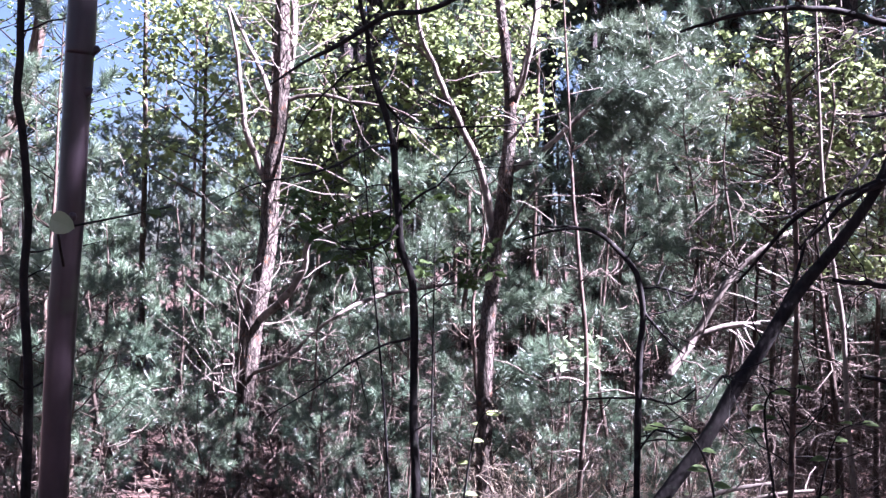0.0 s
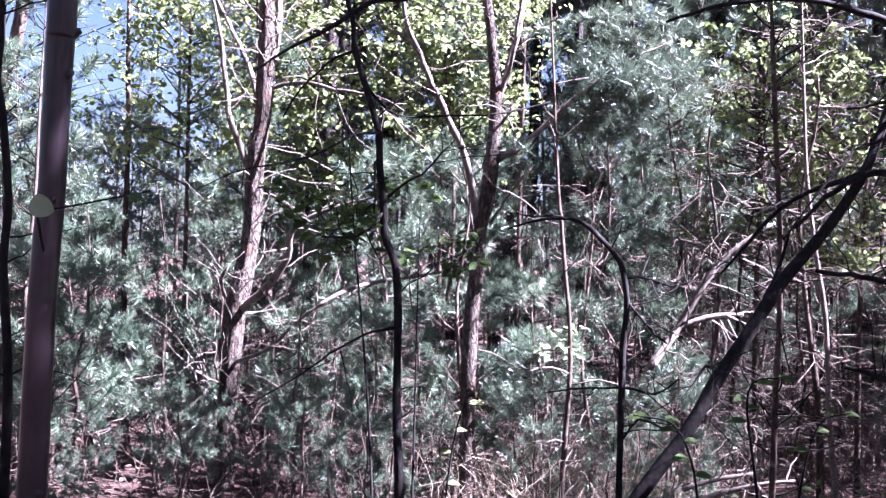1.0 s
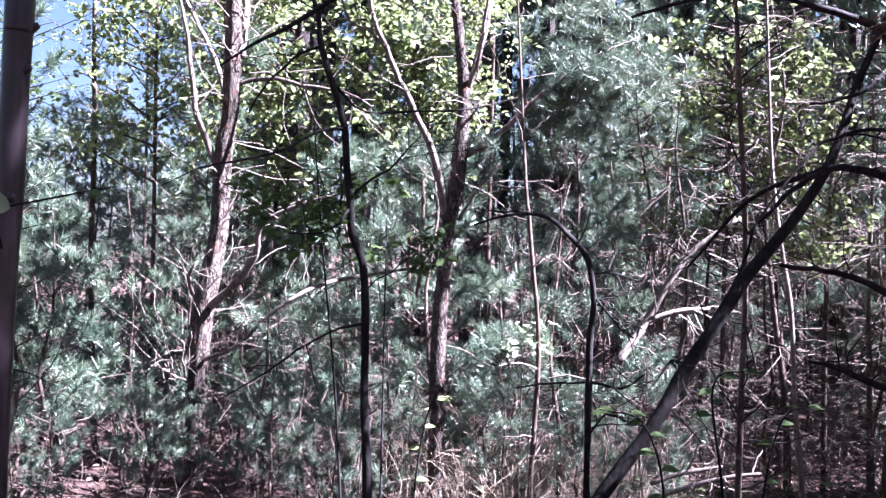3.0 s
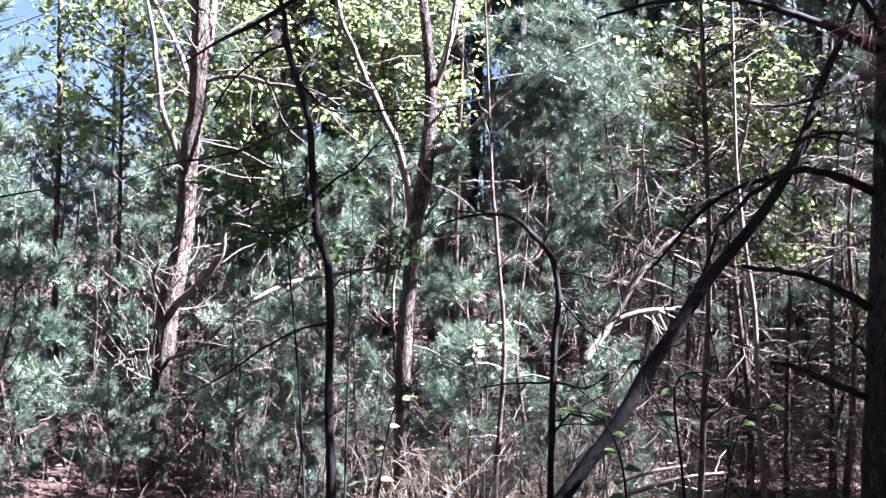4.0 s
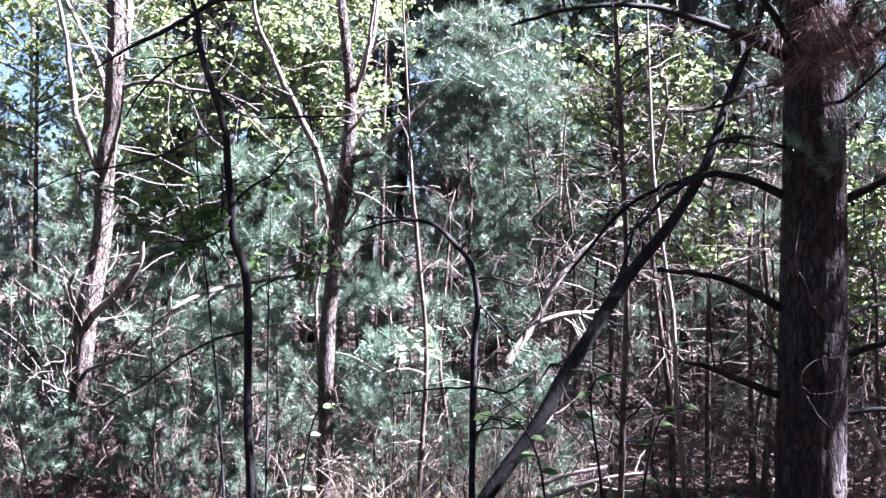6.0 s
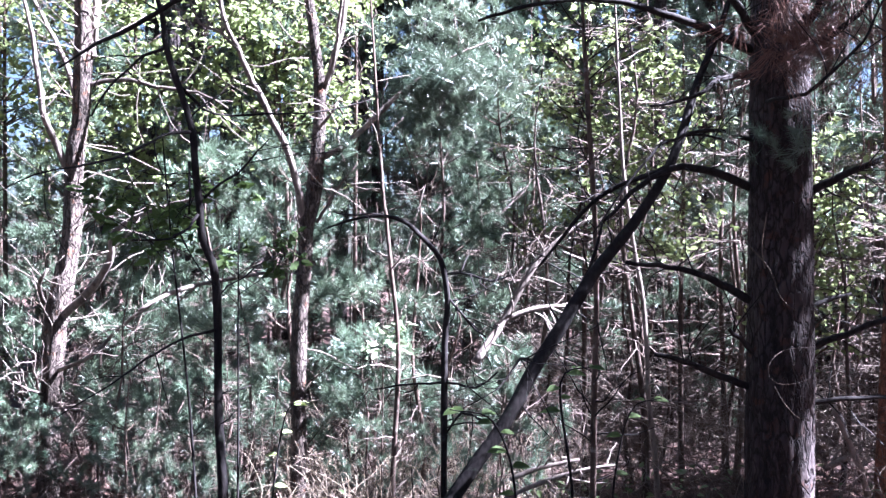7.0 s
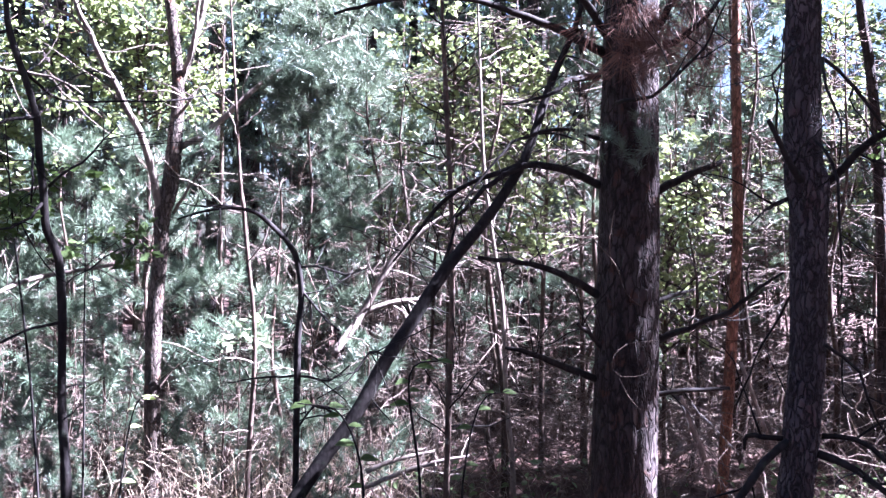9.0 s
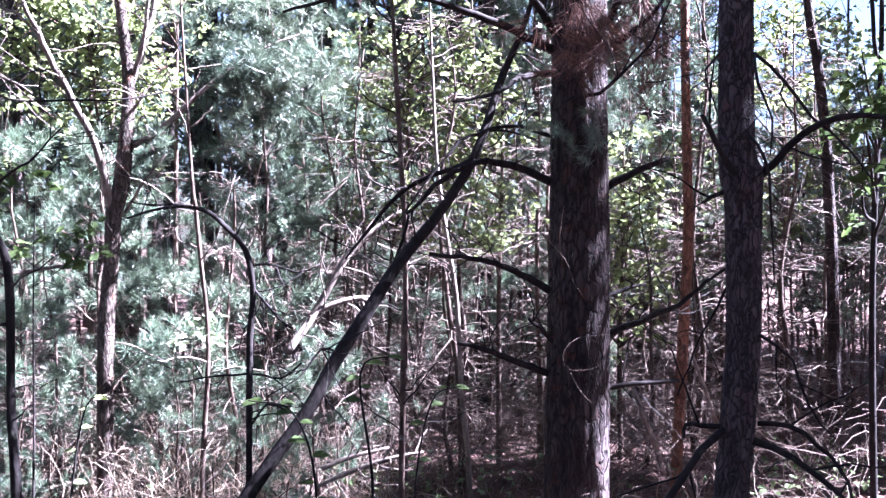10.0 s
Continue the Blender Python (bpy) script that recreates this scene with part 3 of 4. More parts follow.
PINE_b9 = [(2.548, 4.323, 1.216, 0.012), (2.698, 4.383, 1.257, 0.011), (2.853, 4.443, 1.282, 0.007)]
PINE_b10 = [(2.341, 4.384, 2.504, 0.023), (2.223, 4.262, 2.57, 0.02), (2.105, 4.192, 2.663, 0.017)]
PINE_b11 = [(2.302, 4.395, 2.316, 0.017), (2.082, 4.198, 2.25, 0.013), (1.95, 4.132, 2.163, 0.009), (1.725, 4.093, 2.109, 0.005)]
PINE_b12 = [(2.344, 4.382, 2.0, 0.012), (2.084, 4.197, 2.023, 0.009), (1.902, 4.146, 1.992, 0.008), (1.726, 4.092, 1.897, 0.006), (1.465, 4.063, 1.555, 0.004)]
PINE_b13 = [(2.513, 4.334, 2.469, 0.022), (2.57, 4.266, 2.582, 0.019), (2.602, 4.153, 2.72, 0.015)]
PINE_b14 = [(2.45, 4.196, 2.398, 0.021), (2.533, 4.068, 2.431, 0.017), (2.61, 3.942, 2.513, 0.011), (2.683, 3.921, 2.616, 0.009)]
PINE_b15 = [(2.323, 4.232, 2.17, 0.011), (2.392, 4.005, 2.167, 0.009), (2.468, 3.878, 2.264, 0.007), (2.54, 3.806, 2.355, 0.006), (2.597, 3.738, 2.54, 0.004)]
PINE_t1 = [(2.284, 4.16, 1.41, 0.003), (2.263, 4.145, 1.515, 0.003), (2.274, 4.121, 1.658, 0.003)]
PINE_t2 = [(2.15, 4.073, 1.526, 0.003), (2.269, 4.091, 1.411, 0.003), (2.34, 4.123, 1.28, 0.003), (2.419, 4.12, 1.215, 0.003)]
PINE_t3 = [(2.531, 4.171, 1.059, 0.002), (2.301, 4.03, 1.054, 0.002), (2.22, 4.001, 0.983, 0.002), (2.257, 3.99, 0.92, 0.002), (2.4, 4.001, 0.932, 0.001), (2.567, 4.057, 1.021, 0.001)]
PINE_t4 = [(2.325, 4.147, 0.886, 0.003), (2.335, 4.071, 0.817, 0.003), (2.364, 4.011, 0.769, 0.002), (2.401, 4.0, 0.769, 0.002)]
RED = [(3.384, 5.068, -0.06, 0.043), (3.386, 5.068, 0.012, 0.035), (3.405, 5.063, 0.447, 0.033), (3.425, 5.058, 0.875, 0.033), (3.441, 5.054, 1.271, 0.031), (3.452, 5.051, 1.6, 0.03), (3.439, 5.055, 2.127, 0.028), (3.43, 5.058, 2.456, 0.026), (3.425, 5.06, 2.72, 0.025), (3.424, 5.061, 2.983, 0.025), (3.408, 5.066, 4.992, 0.019), (3.393, 5.072, 7.0, 0.009)]
RIGHT = [(1.988, 2.329, -0.06, 0.06), (2.02, 2.32, 0.768, 0.048), (2.031, 2.317, 0.897, 0.048), (2.039, 2.315, 1.024, 0.049), (2.05, 2.312, 1.213, 0.048), (2.048, 2.313, 1.497, 0.05), (2.046, 2.313, 1.616, 0.053), (2.04, 2.315, 1.671, 0.058), (2.03, 2.318, 1.718, 0.051), (2.026, 2.319, 1.845, 0.05), (2.025, 2.32, 2.002, 0.048), (2.024, 2.32, 2.16, 0.047), (2.017, 2.324, 4.08, 0.036), (2.009, 2.327, 6.0, 0.017)]
RIGHT_b1 = [(2.076, 2.305, 1.656, 0.013), (2.111, 2.264, 1.708, 0.011), (2.154, 2.199, 1.78, 0.01), (2.209, 2.131, 1.817, 0.009), (2.301, 2.053, 1.814, 0.007), (2.38, 1.978, 1.795, 0.005)]
RIGHT_b2 = [(1.978, 2.25, 1.665, 0.011), (1.92, 2.246, 1.742, 0.008), (1.862, 2.231, 1.82, 0.006)]
RIGHT_b3 = [(2.088, 2.301, 0.977, 0.008), (2.161, 2.248, 0.975, 0.007), (2.204, 2.184, 0.931, 0.006), (2.223, 2.126, 0.881, 0.005), (2.226, 2.073, 0.815, 0.004), (2.234, 2.071, 0.7, 0.002)]
RIGHT_b4 = [(2.063, 2.276, 0.932, 0.011), (2.131, 2.205, 0.899, 0.009), (2.201, 2.132, 0.835, 0.007), (2.269, 2.061, 0.744, 0.004)]
RIGHT_b5 = [(2.012, 2.322, 0.968, 0.012), (1.895, 2.273, 0.913, 0.011), (1.811, 2.245, 0.832, 0.01), (1.716, 2.22, 0.726, 0.008)]
RIGHT_b6 = [(2.012, 2.322, 0.968, 0.008), (1.947, 2.362, 0.969, 0.008), (1.934, 2.418, 0.96, 0.007), (1.927, 2.42, 0.923, 0.004)]
RIGHT_b7 = [(2.028, 2.236, 1.995, 0.005), (2.011, 2.189, 1.902, 0.004), (2.025, 2.153, 1.808, 0.003), (2.011, 2.136, 1.702, 0.002)]
RIGHT_b8 = [(2.039, 2.253, 1.999, 0.005), (2.109, 2.212, 1.919, 0.005), (2.183, 2.191, 1.827, 0.004), (2.272, 2.165, 1.744, 0.003), (2.361, 2.139, 1.622, 0.002)]
RIGHT_b9 = [(1.964, 2.254, 2.025, 0.004), (1.876, 2.228, 1.939, 0.003), (1.878, 2.196, 1.852, 0.002), (1.908, 2.166, 1.746, 0.001)]
RIGHT_b10 = [(2.004, 2.243, 1.78, 0.004), (2.008, 2.189, 1.744, 0.004), (2.01, 2.136, 1.658, 0.004), (2.017, 2.134, 1.525, 0.003), (2.021, 2.133, 1.378, 0.002), (1.996, 2.14, 1.289, 0.001)]
RIGHT_b11 = [(2.023, 2.32, 1.639, 0.006), (1.966, 2.357, 1.605, 0.006), (1.943, 2.364, 1.592, 0.002)]
RIGHT_b12 = [(2.025, 2.319, 1.403, 0.004), (2.045, 2.438, 1.301, 0.004), (2.035, 2.545, 1.159, 0.003), (2.037, 2.648, 1.007, 0.003)]
RIGHT_t1 = [(1.959, 2.235, 1.968, 0.002), (1.962, 2.213, 1.828, 0.002), (1.973, 2.199, 1.767, 0.002), (1.975, 2.199, 1.676, 0.002)]
RIGHT_b13 = [(2.059, 2.247, 1.234, 0.005), (2.129, 2.206, 1.16, 0.004), (2.174, 2.193, 1.038, 0.003), (2.248, 2.171, 0.946, 0.002)]
FARRIGHT = [(5.08, 5.828, -0.06, 0.057), (5.081, 5.828, -0.152, 0.046), (5.066, 5.833, 0.364, 0.044), (5.055, 5.836, 0.841, 0.042), (5.04, 5.841, 1.437, 0.04), (5.018, 5.848, 1.835, 0.038), (4.988, 5.857, 2.312, 0.036), (4.928, 5.875, 2.828, 0.034), (4.859, 5.896, 3.305, 0.032), (4.716, 5.938, 5.152, 0.024), (4.572, 5.981, 7.0, 0.011)]
DARKRIGHT = [(4.151, 4.016, -0.06, 0.016), (4.003, 4.06, 2.014, 0.013), (3.974, 4.068, 2.298, 0.011), (3.935, 4.08, 2.496, 0.011), (3.916, 4.085, 2.78, 0.011), (3.837, 4.109, 3.89, 0.009), (3.757, 4.133, 5.0, 0.004)]
YP1 = [(0.693, 4.996, -0.06, 0.018), (0.701, 4.993, 0.306, 0.014), (0.71, 4.989, 0.539, 0.013), (0.724, 4.984, 0.823, 0.013), (0.718, 4.979, 1.107, 0.011), (0.686, 4.973, 1.39, 0.011), (0.657, 4.968, 1.673, 0.01), (0.641, 4.965, 1.787, 0.009), (0.592, 4.957, 2.493, 0.006), (0.543, 4.949, 3.2, 0.003)]
LOG1 = [(-0.578, 5.159, 1.176, 0.008), (-0.441, 5.26, 1.255, 0.013), (-0.299, 5.361, 1.301, 0.012), (-0.15, 5.463, 1.327, 0.010), (0.037, 5.565, 1.36, 0.008), (0.197, 5.666, 1.395, 0.005)]
LOG2 = [(1.224, 4.986, 1.104, 0.011), (1.35, 4.987, 1.163, 0.014), (1.463, 4.988, 1.194, 0.013), (1.591, 4.989, 1.203, 0.007)]
LOG3 = [(1.107, 4.887, 0.933, 0.022), (1.252, 4.986, 1.104, 0.02), (1.348, 4.985, 1.277, 0.018), (1.444, 4.983, 1.435, 0.016), (1.583, 4.983, 1.566, 0.011), (1.737, 4.983, 1.669, 0.009)]
LOG4 = [(3.012, 4.968, 0.327, 0.016), (3.118, 4.938, 0.392, 0.016), (3.195, 4.916, 0.434, 0.008)]
LOG5 = [(3.055, 4.956, 0.671, 0.014), (3.118, 4.938, 0.512, 0.016), (3.18, 4.92, 0.354, 0.017), (3.227, 4.906, 0.195, 0.017)]
LOG6 = [(3.427, 4.953, 0.854, 0.011), (3.49, 4.935, 0.692, 0.011), (3.554, 4.916, 0.498, 0.013), (3.617, 4.898, 0.337, 0.013)]
LOG7 = [(1.254, 4.851, 0.256, 0.011), (1.417, 4.804, 0.334, 0.013), (1.608, 4.749, 0.401, 0.011), (1.771, 4.702, 0.436, 0.007)]
LOG8 = [(1.287, 4.901, 0.333, 0.014), (1.425, 4.902, 0.384, 0.013), (1.647, 4.904, 0.425, 0.008)]


# the big old pine
pine, tips, line = lone_tree(
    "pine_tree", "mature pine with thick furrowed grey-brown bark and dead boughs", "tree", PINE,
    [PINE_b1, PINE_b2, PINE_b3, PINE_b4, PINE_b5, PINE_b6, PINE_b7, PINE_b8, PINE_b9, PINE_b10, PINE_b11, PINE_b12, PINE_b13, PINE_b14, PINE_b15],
    BARK_PINE, 120, plated(3, 0.06, 17, 5.0), 0.014, 5, 0.4, limb_bark=BARK_SHADED, limb_label="bare dead bough with thin twigs")
pine_base = np.array(PINE[0][:3])
for twig in (PINE_t1, PINE_t2, PINE_t3, PINE_t4):
    geo = Geo()
    tube(geo, curve(twig, 0.03), 5, None, pine_base)
    part("dead_twig", geo, BARK_YOUNG, pine, "pale curling dead twig hanging before the bark")

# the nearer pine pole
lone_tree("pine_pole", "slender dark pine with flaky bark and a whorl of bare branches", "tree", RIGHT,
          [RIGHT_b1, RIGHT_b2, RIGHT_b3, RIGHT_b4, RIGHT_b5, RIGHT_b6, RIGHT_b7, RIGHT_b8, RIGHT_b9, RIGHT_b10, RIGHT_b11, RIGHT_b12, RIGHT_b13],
          BARK_POLE, 84, plated(11, 0.045, 11, 20.0), 0.012, 2, 0.3, limb_bark=BARK_SHADED, limb_label="bare dark branch")

# the smooth trunk with a leaf before it
smooth, tips, line = lone_tree("smooth_trunk_tree", "young tree with smooth dark purplish-grey bark", "tree", SMOOTH, [], BARK_SMOOTH, 48, lumpy(21, 0.03, 3, 4.0), 0.02, 0)
for height, turn, reach in ((2.16, 10, 0.034), (2.03, -20, 0.03), (1.62, -60, 0.026), (1.05, 160, 0.024), (0.7, -40, 0.024)):
    i = int(np.argmin(abs(line[:, 2] - height)))
    way = np.array([math.cos(radians(turn)), math.sin(radians(turn)), 0.5])
    foot = line[i, :3] + way * line[i, 3] * 0.6
    geo = Geo()
    tube(geo, [(*foot, 0.020), (*(foot + way * reach * 0.4), 0.017), (*(foot + way * reach * 0.75), 0.013), (*(foot + way * reach), 0.009)], 9, lumpy(int(100 * height), 0.08))
    part("branch_stub", geo, BARK_SMOOTH, smooth, "short broken branch stub")
lone_tree("sapling", "thin crooked dark sapling beside a smooth trunk", "sapling", LEFTTHIN, [], BARK_SHADED, 10, lumpy(22, 0.08), 0.03, 0, own_twigs=16)
lone_tree("leaning_pine", "leaning pinkish pine trunk against the bright sky", "tree", PALEPINE, [], BARK_YOUNG, 14, lumpy(23, 0.04), 0.06, 0, own_twigs=14, twig_length=0.6)

# the rough-barked tree with a forked lower bough
oak, tips, line = lone_tree(
    "oak_tree", "sunlit oak with furrowed bark and broken boughs, bleached and coloured as sunlit", "tree", OAK,
    [OAK_b1, OAK_b2, OAK_b3, OAK_b4, OAK_b5, OAK_b6, OAK_b7, OAK_b8, OAK_b9], BARK_OAK, 40, plated(31, 0.12, 8, 18.0), 0.018, 9, 0.55,
    limb_bark=BARK_PALE, limb_label="bleached crooked bough, sunlight put into its pale colour", own_twigs=60)

# the forked tree
fork, fork_tips, line = lone_tree(
    "forked_tree", "slim forked tree with pale sunlit bark and steep limbs", "tree", FORK,
    [FORK_b1, FORK_b2, FORK_b3, FORK_b4, FORK_b5, FORK_b6, FORK_b7], BARK_OAK, 32, plated(41, 0.08, 7, 22.0), 0.018, 5, 0.4,
    limb_bark=BARK_PALE, limb_label="steep limb, sunlight put into its pale colour", own_twigs=16)

# dark saplings and a leaning stem, their shade put into the near-black bark
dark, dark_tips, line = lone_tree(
    "dark_sapling", "slender crooked sapling with wide thin branches, dark with shade in its colour", "sapling", DARK,
    [DARK_b1, DARK_b2, DARK_b3, DARK_b4, DARK_b5, DARK_b6, DARK_b7], BARK_SHADED, 12, lumpy(51, 0.08), 0.03, 4, 0.4, own_twigs=8)
lone_tree("bent_sapling", "sapling whose top bends over like a hook, dark with shade in its colour", "sapling", HOOK,
          [HOOK_b1, HOOK_b2, HOOK_b3, HOOK_b4, HOOK_b5, HOOK_b6], BARK_SHADED, 10, lumpy(61, 0.09), 0.03, 4, 0.3, own_twigs=5)
lone_tree("leaning_dead_tree", "dead stem leaning across towards the old pine, dark with shade in its colour", "tree", LEAN,
          [LEAN_b1, LEAN_b2, LEAN_b3, LEAN_b4], BARK_SHADED, 18, plated(71, 0.08, 5, 30.0), 0.02, 7, 0.35, own_twigs=10)
sap_a = lone_tree("thin_sapling", "straight thin sapling with sunlit pinkish stem", "sapling", SAPA, [], BARK_YOUNG, 9, lumpy(81, 0.07), 0.04, 0, own_twigs=46, twig_length=0.4, twig_mat=BARK_SHADED)
sap_b = lone_tree("thin_sapling", "thin pale sapling curving slightly upwards", "sapling", SAPB, [], BARK_PALE, 9, lumpy(82, 0.07), 0.04, 0, own_twigs=30, twig_length=0.35)
lone_tree("red_pine", "slim pine with bright orange-red bark", "tree", RED, [], BARK_RED, 22, plated(91, 0.05, 5, 20.0), 0.025, 0, own_twigs=22, twig_length=0.5, twig_mat=BARK_SHADED)
far_pine = lone_tree("far_pine", "grey pine trunk lit along one edge", "tree", FARRIGHT, [], BARK_PINE, 24, plated(92, 0.06, 6, 18.0), 0.03, 0, own_twigs=26, twig_length=0.6, twig_mat=BARK_SHADED)
lone_tree("dark_sapling", "thin dark sapling among pale green leaves", "sapling", DARKRIGHT, [], BARK_SHADED, 8, lumpy(93, 0.07), 0.05, 0, own_twigs=18, twig_length=0.5)
far_a = lone_tree("young_pine", "young pine with a sunlit reddish stem", "tree", FARA, [], BARK_YOUNG, 9, lumpy(94, 0.05), 0.05, 0, own_twigs=50, twig_length=0.6, twig_mat=BARK_PALE)
lone_tree("young_pine", "young pine with a thin reddish stem", "tree", YP1, [], BARK_YOUNG, 8, lumpy(95, 0.05), 0.05, 0, own_twigs=26, twig_length=0.45, twig_mat=BARK_PALE)
root = thing("overhanging_bough", HIGHBOUGH[0][:3], "dark bare bough reaching over from above", "branch")
geo = Geo()
tube(geo, curve(HIGHBOUGH, 0.04), 7, lumpy(96, 0.08), HIGHBOUGH[0][:3])
part("branch", geo, BARK_SHADED, root)

# fallen and caught dead wood
for stick in (LOG1, LOG2, LOG3, LOG4, LOG5, LOG6, LOG7, LOG8):
    root = thing("dead_branch", stick[0][:3], "bleached fallen dead branch caught in the undergrowth", "branch", "fallen dead branches")
    geo, spray = Geo(), Geo()
    line = curve(stick, 0.04)
    tube(geo, line, 8, lumpy(int(rng.integers(999)), 0.1), stick[0][:3])
    part("stem", geo, BARK_PALE, root)
    line[:, :3] -= np.array(stick[0][:3])
    side_twigs(spray, line, 11, 0.36, 0.005, 0.1, -0.3, 0.28)
    tagged(part("twig_spray", spray, BARK_PALE, root), kind="stuff")


# ---- young pines of the thicket ----
def young_pine(seed, height, near=True, living=True, bare=0.26, reach=0.72):
    """A young pine at the origin: bare dead whorls up to the share given, above them whorls that end in bursts of needles."""
    global rng
    rng = np.random.default_rng(1000 + seed)
    if living:
        root = thing("young_pine", (0, 0, 0), "young pine with blue-green needle tufts and bare lower twigs", "tree", "pine thicket")
    else:
        root = thing("dead_young_pine", (0, 0, 0), "dead young pine, a thin stem with bare grey twigs", "tree", "dead young pines")
    lean = rng.normal(size=2) * 0.05
    stem = [(lean[0] * h * h + 0.03 * rng.normal(), lean[1] * h * h + 0.03 * rng.normal(), h * height, (0.011 + 0.0042 * height) * (1 - 0.85 * h) * (0.9 if h else 1.1))
            for h in (0, 0.2, 0.4, 0.6, 0.8, 1.0)]
    stem[0] = (*stem[0][:2], -0.06, stem[0][3])
    line = curve(stem, 0.14 if near else 0.4)
    geo = Geo()
    tube(geo, line, 7 if near else 5, lumpy(seed, 0.06))
    part("trunk", geo, BARK_YOUNG, root)
    needles = Geo()
    kinds = SHOOTS if near else SHOOTS_FAR
    steps = 5 if near else 4
    z = 0.2 * rng.uniform(0.8, 1.2)
    while z < height - 0.12:
        geo = Geo()
        i = int(np.argmin(abs(line[:, 2] - z)))
        share = z / height
        alive = living and share > bare + 0.07 * rng.uniform(-1, 1)
        count = rng.integers(4, 7)
        turn = rng.uniform(0, 6.28)
        for b in range(count):
            az = turn + b * 6.28 / count + rng.normal() * 0.3
            long = reach * (1.1 - 0.85 * share) * rng.uniform(0.45, 1.15) * (1.0 if alive else 0.8)
            foot = line[i, :3] + np.array([0, 0, rng.normal() * 0.025])
            bough = bend(foot, (np.cos(az), np.sin(az), 0.3 if alive else rng.uniform(-0.35, 0.3)), long, 0.0048 if alive else 0.0046,
                         0.55 if alive else -0.2, 0.1 if alive else 0.2, steps)
            tube(geo, bough, 3, closed=False)
            spots, ways = [], []
            ahead = unit(bough[-1, :3] - bough[-2, :3])
            if alive:
                spots.append(bough[-1, :3])
                ways.append(ahead + np.array([0, 0, 0.25]))
            for n in range(steps // 2 if alive else 1, steps + 1):
                for side in (-1, 1):
                    if rng.uniform() > (0.42 if alive else 0.5):
                        continue
                    across = np.cross(ahead, (0, 0, 1)) * side
                    way = unit(ahead * 0.7 + across * rng.uniform(0.5, 1.2) + np.array([0, 0, rng.uniform(-0.15, 0.5)]))
                    size = (0.11 + 0.16 * (1 - n / steps)) * rng.uniform(0.7, 1.2)
                    if near and not alive:
                        twig = bend(bough[n, :3], way, size * 1.5, 0.003, -0.1, 0.2, 3)
                        tube(geo, twig, 3, closed=False)
                    else:
                        twig = np.array([(*bough[n, :3], 0), (*(bough[n, :3] + way * size), 0)])
                        edge = unit(np.cross(way, rng.normal(size=3))) * 0.003
                        geo.add(np.stack([twig[0, :3] - edge, twig[0, :3] + edge, twig[1, :3]]), [(0, 1, 2)])
                    if alive:
                        spots.append(twig[-1, :3])
                        ways.append(way + np.array([0, 0, 0.45]))
            if spots:
                place_shoots(needles, spots, ways, rng.uniform(0.75, 1.3, len(spots)) * (1.2 if near else 1.45), kinds)
        part("whorl", geo, LIVE_TWIG if alive else TWIG, root, "" if alive else "whorl of dead grey twigs")
        z += rng.uniform(0.25, 0.38) * (1 if near else 1.15)
    if not living:
        return root
    place_shoots(needles, [line[-1, :3]], [np.array([0, 0, 1.0])], [1.3], kinds)
    tagged(part("needles", needles, NEEDLE, root, "blue-green needle tufts", False), kind="stuff")
    return root


planted = set()


def plant(kinds, spots):
    """Sets trees of these kinds at the spots; each kind's first tree is moved, the others are copies."""
    for n, (x, y, s) in enumerate(spots):
        tree = kinds[n % len(kinds)]
        m = pose(x, y, float(ground_height(x, y)), rng.normal() * 1.5, rng.normal() * 1.5, rng.uniform(0, 360))
        if tree.name in planted:
            copy_thing(tree, m @ Matrix.Scale(s / tree.scale[0], 4))
        else:
            planted.add(tree.name)
            tree.matrix_basis = m @ Matrix.Scale(s, 4)


STANDING = [(t[4][0] - 0.25, t[4][1]) for t in (OAK, FORK, DARK, HOOK, SAPA, SAPB, FARA, YP1, PINE, RED, FARRIGHT)]
open_to = [(math.hypot(x, y), math.atan2(x, y)) for x, y in STANDING]


def scatter(count, low, high, near, far, gap, taken, seed, clear=0.8):
    """Spots in a sector: headings in degrees to the right of ahead, distances from the walk; never closer than gap to one another."""
    g, out = np.random.default_rng(seed), []
    for _ in range(count * 60):
        if len(out) >= count:
            break
        a, r = radians(g.uniform(low, high)), math.sqrt(g.uniform(near**2, far**2))
        x, y = 0.25 + r * math.sin(a), r * math.cos(a)
        if any(r < b + 0.25 and abs(a - c) * r < clear for b, c in open_to):
            continue
        if all((x - p[0]) ** 2 + (y - p[1]) ** 2 > gap * gap for p in taken + out):
            out.append((x, y, g.uniform(0.8, 1.2)))
    return out


near_kinds = [young_pine(n, h) for n, h in enumerate((3.0, 3.4, 3.8, 4.2, 2.6, 3.6, 2.2))]
low_kinds = [young_pine(40 + n, h, bare=0.12, reach=0.5) for n, h in enumerate((1.1, 1.5, 1.3, 1.8, 0.9))]
dead_kinds = [young_pine(60 + n, h, True, False) for n, h in enumerate((2.4, 3.0, 1.8, 2.7))]
far_kinds = [young_pine(20 + n, h, False, reach=0.85) for n, h in enumerate((4.4, 5.2, 4.8, 5.8))]
bushy_kinds = [young_pine(80 + n, h, False, bare=0.0, reach=0.95) for n, h in enumerate((2.6, 3.2, 2.9))]
rng = np.random.default_rng(5)
stems = [(t[0][0], t[0][1]) for t in (PINE, RIGHT, SMOOTH, OAK, FORK, DARK, RED, SAPA, SAPB, FARRIGHT, FARA, YP1)]
first = scatter(40, -17, 12, 6.6, 8.8, 0.55, stems, 1, 0.45) + scatter(14, 12, 25, 6.6, 9.0, 0.75, stems, 31)
plant(near_kinds, [(x, y, s * 0.86) for x, y, s in first])
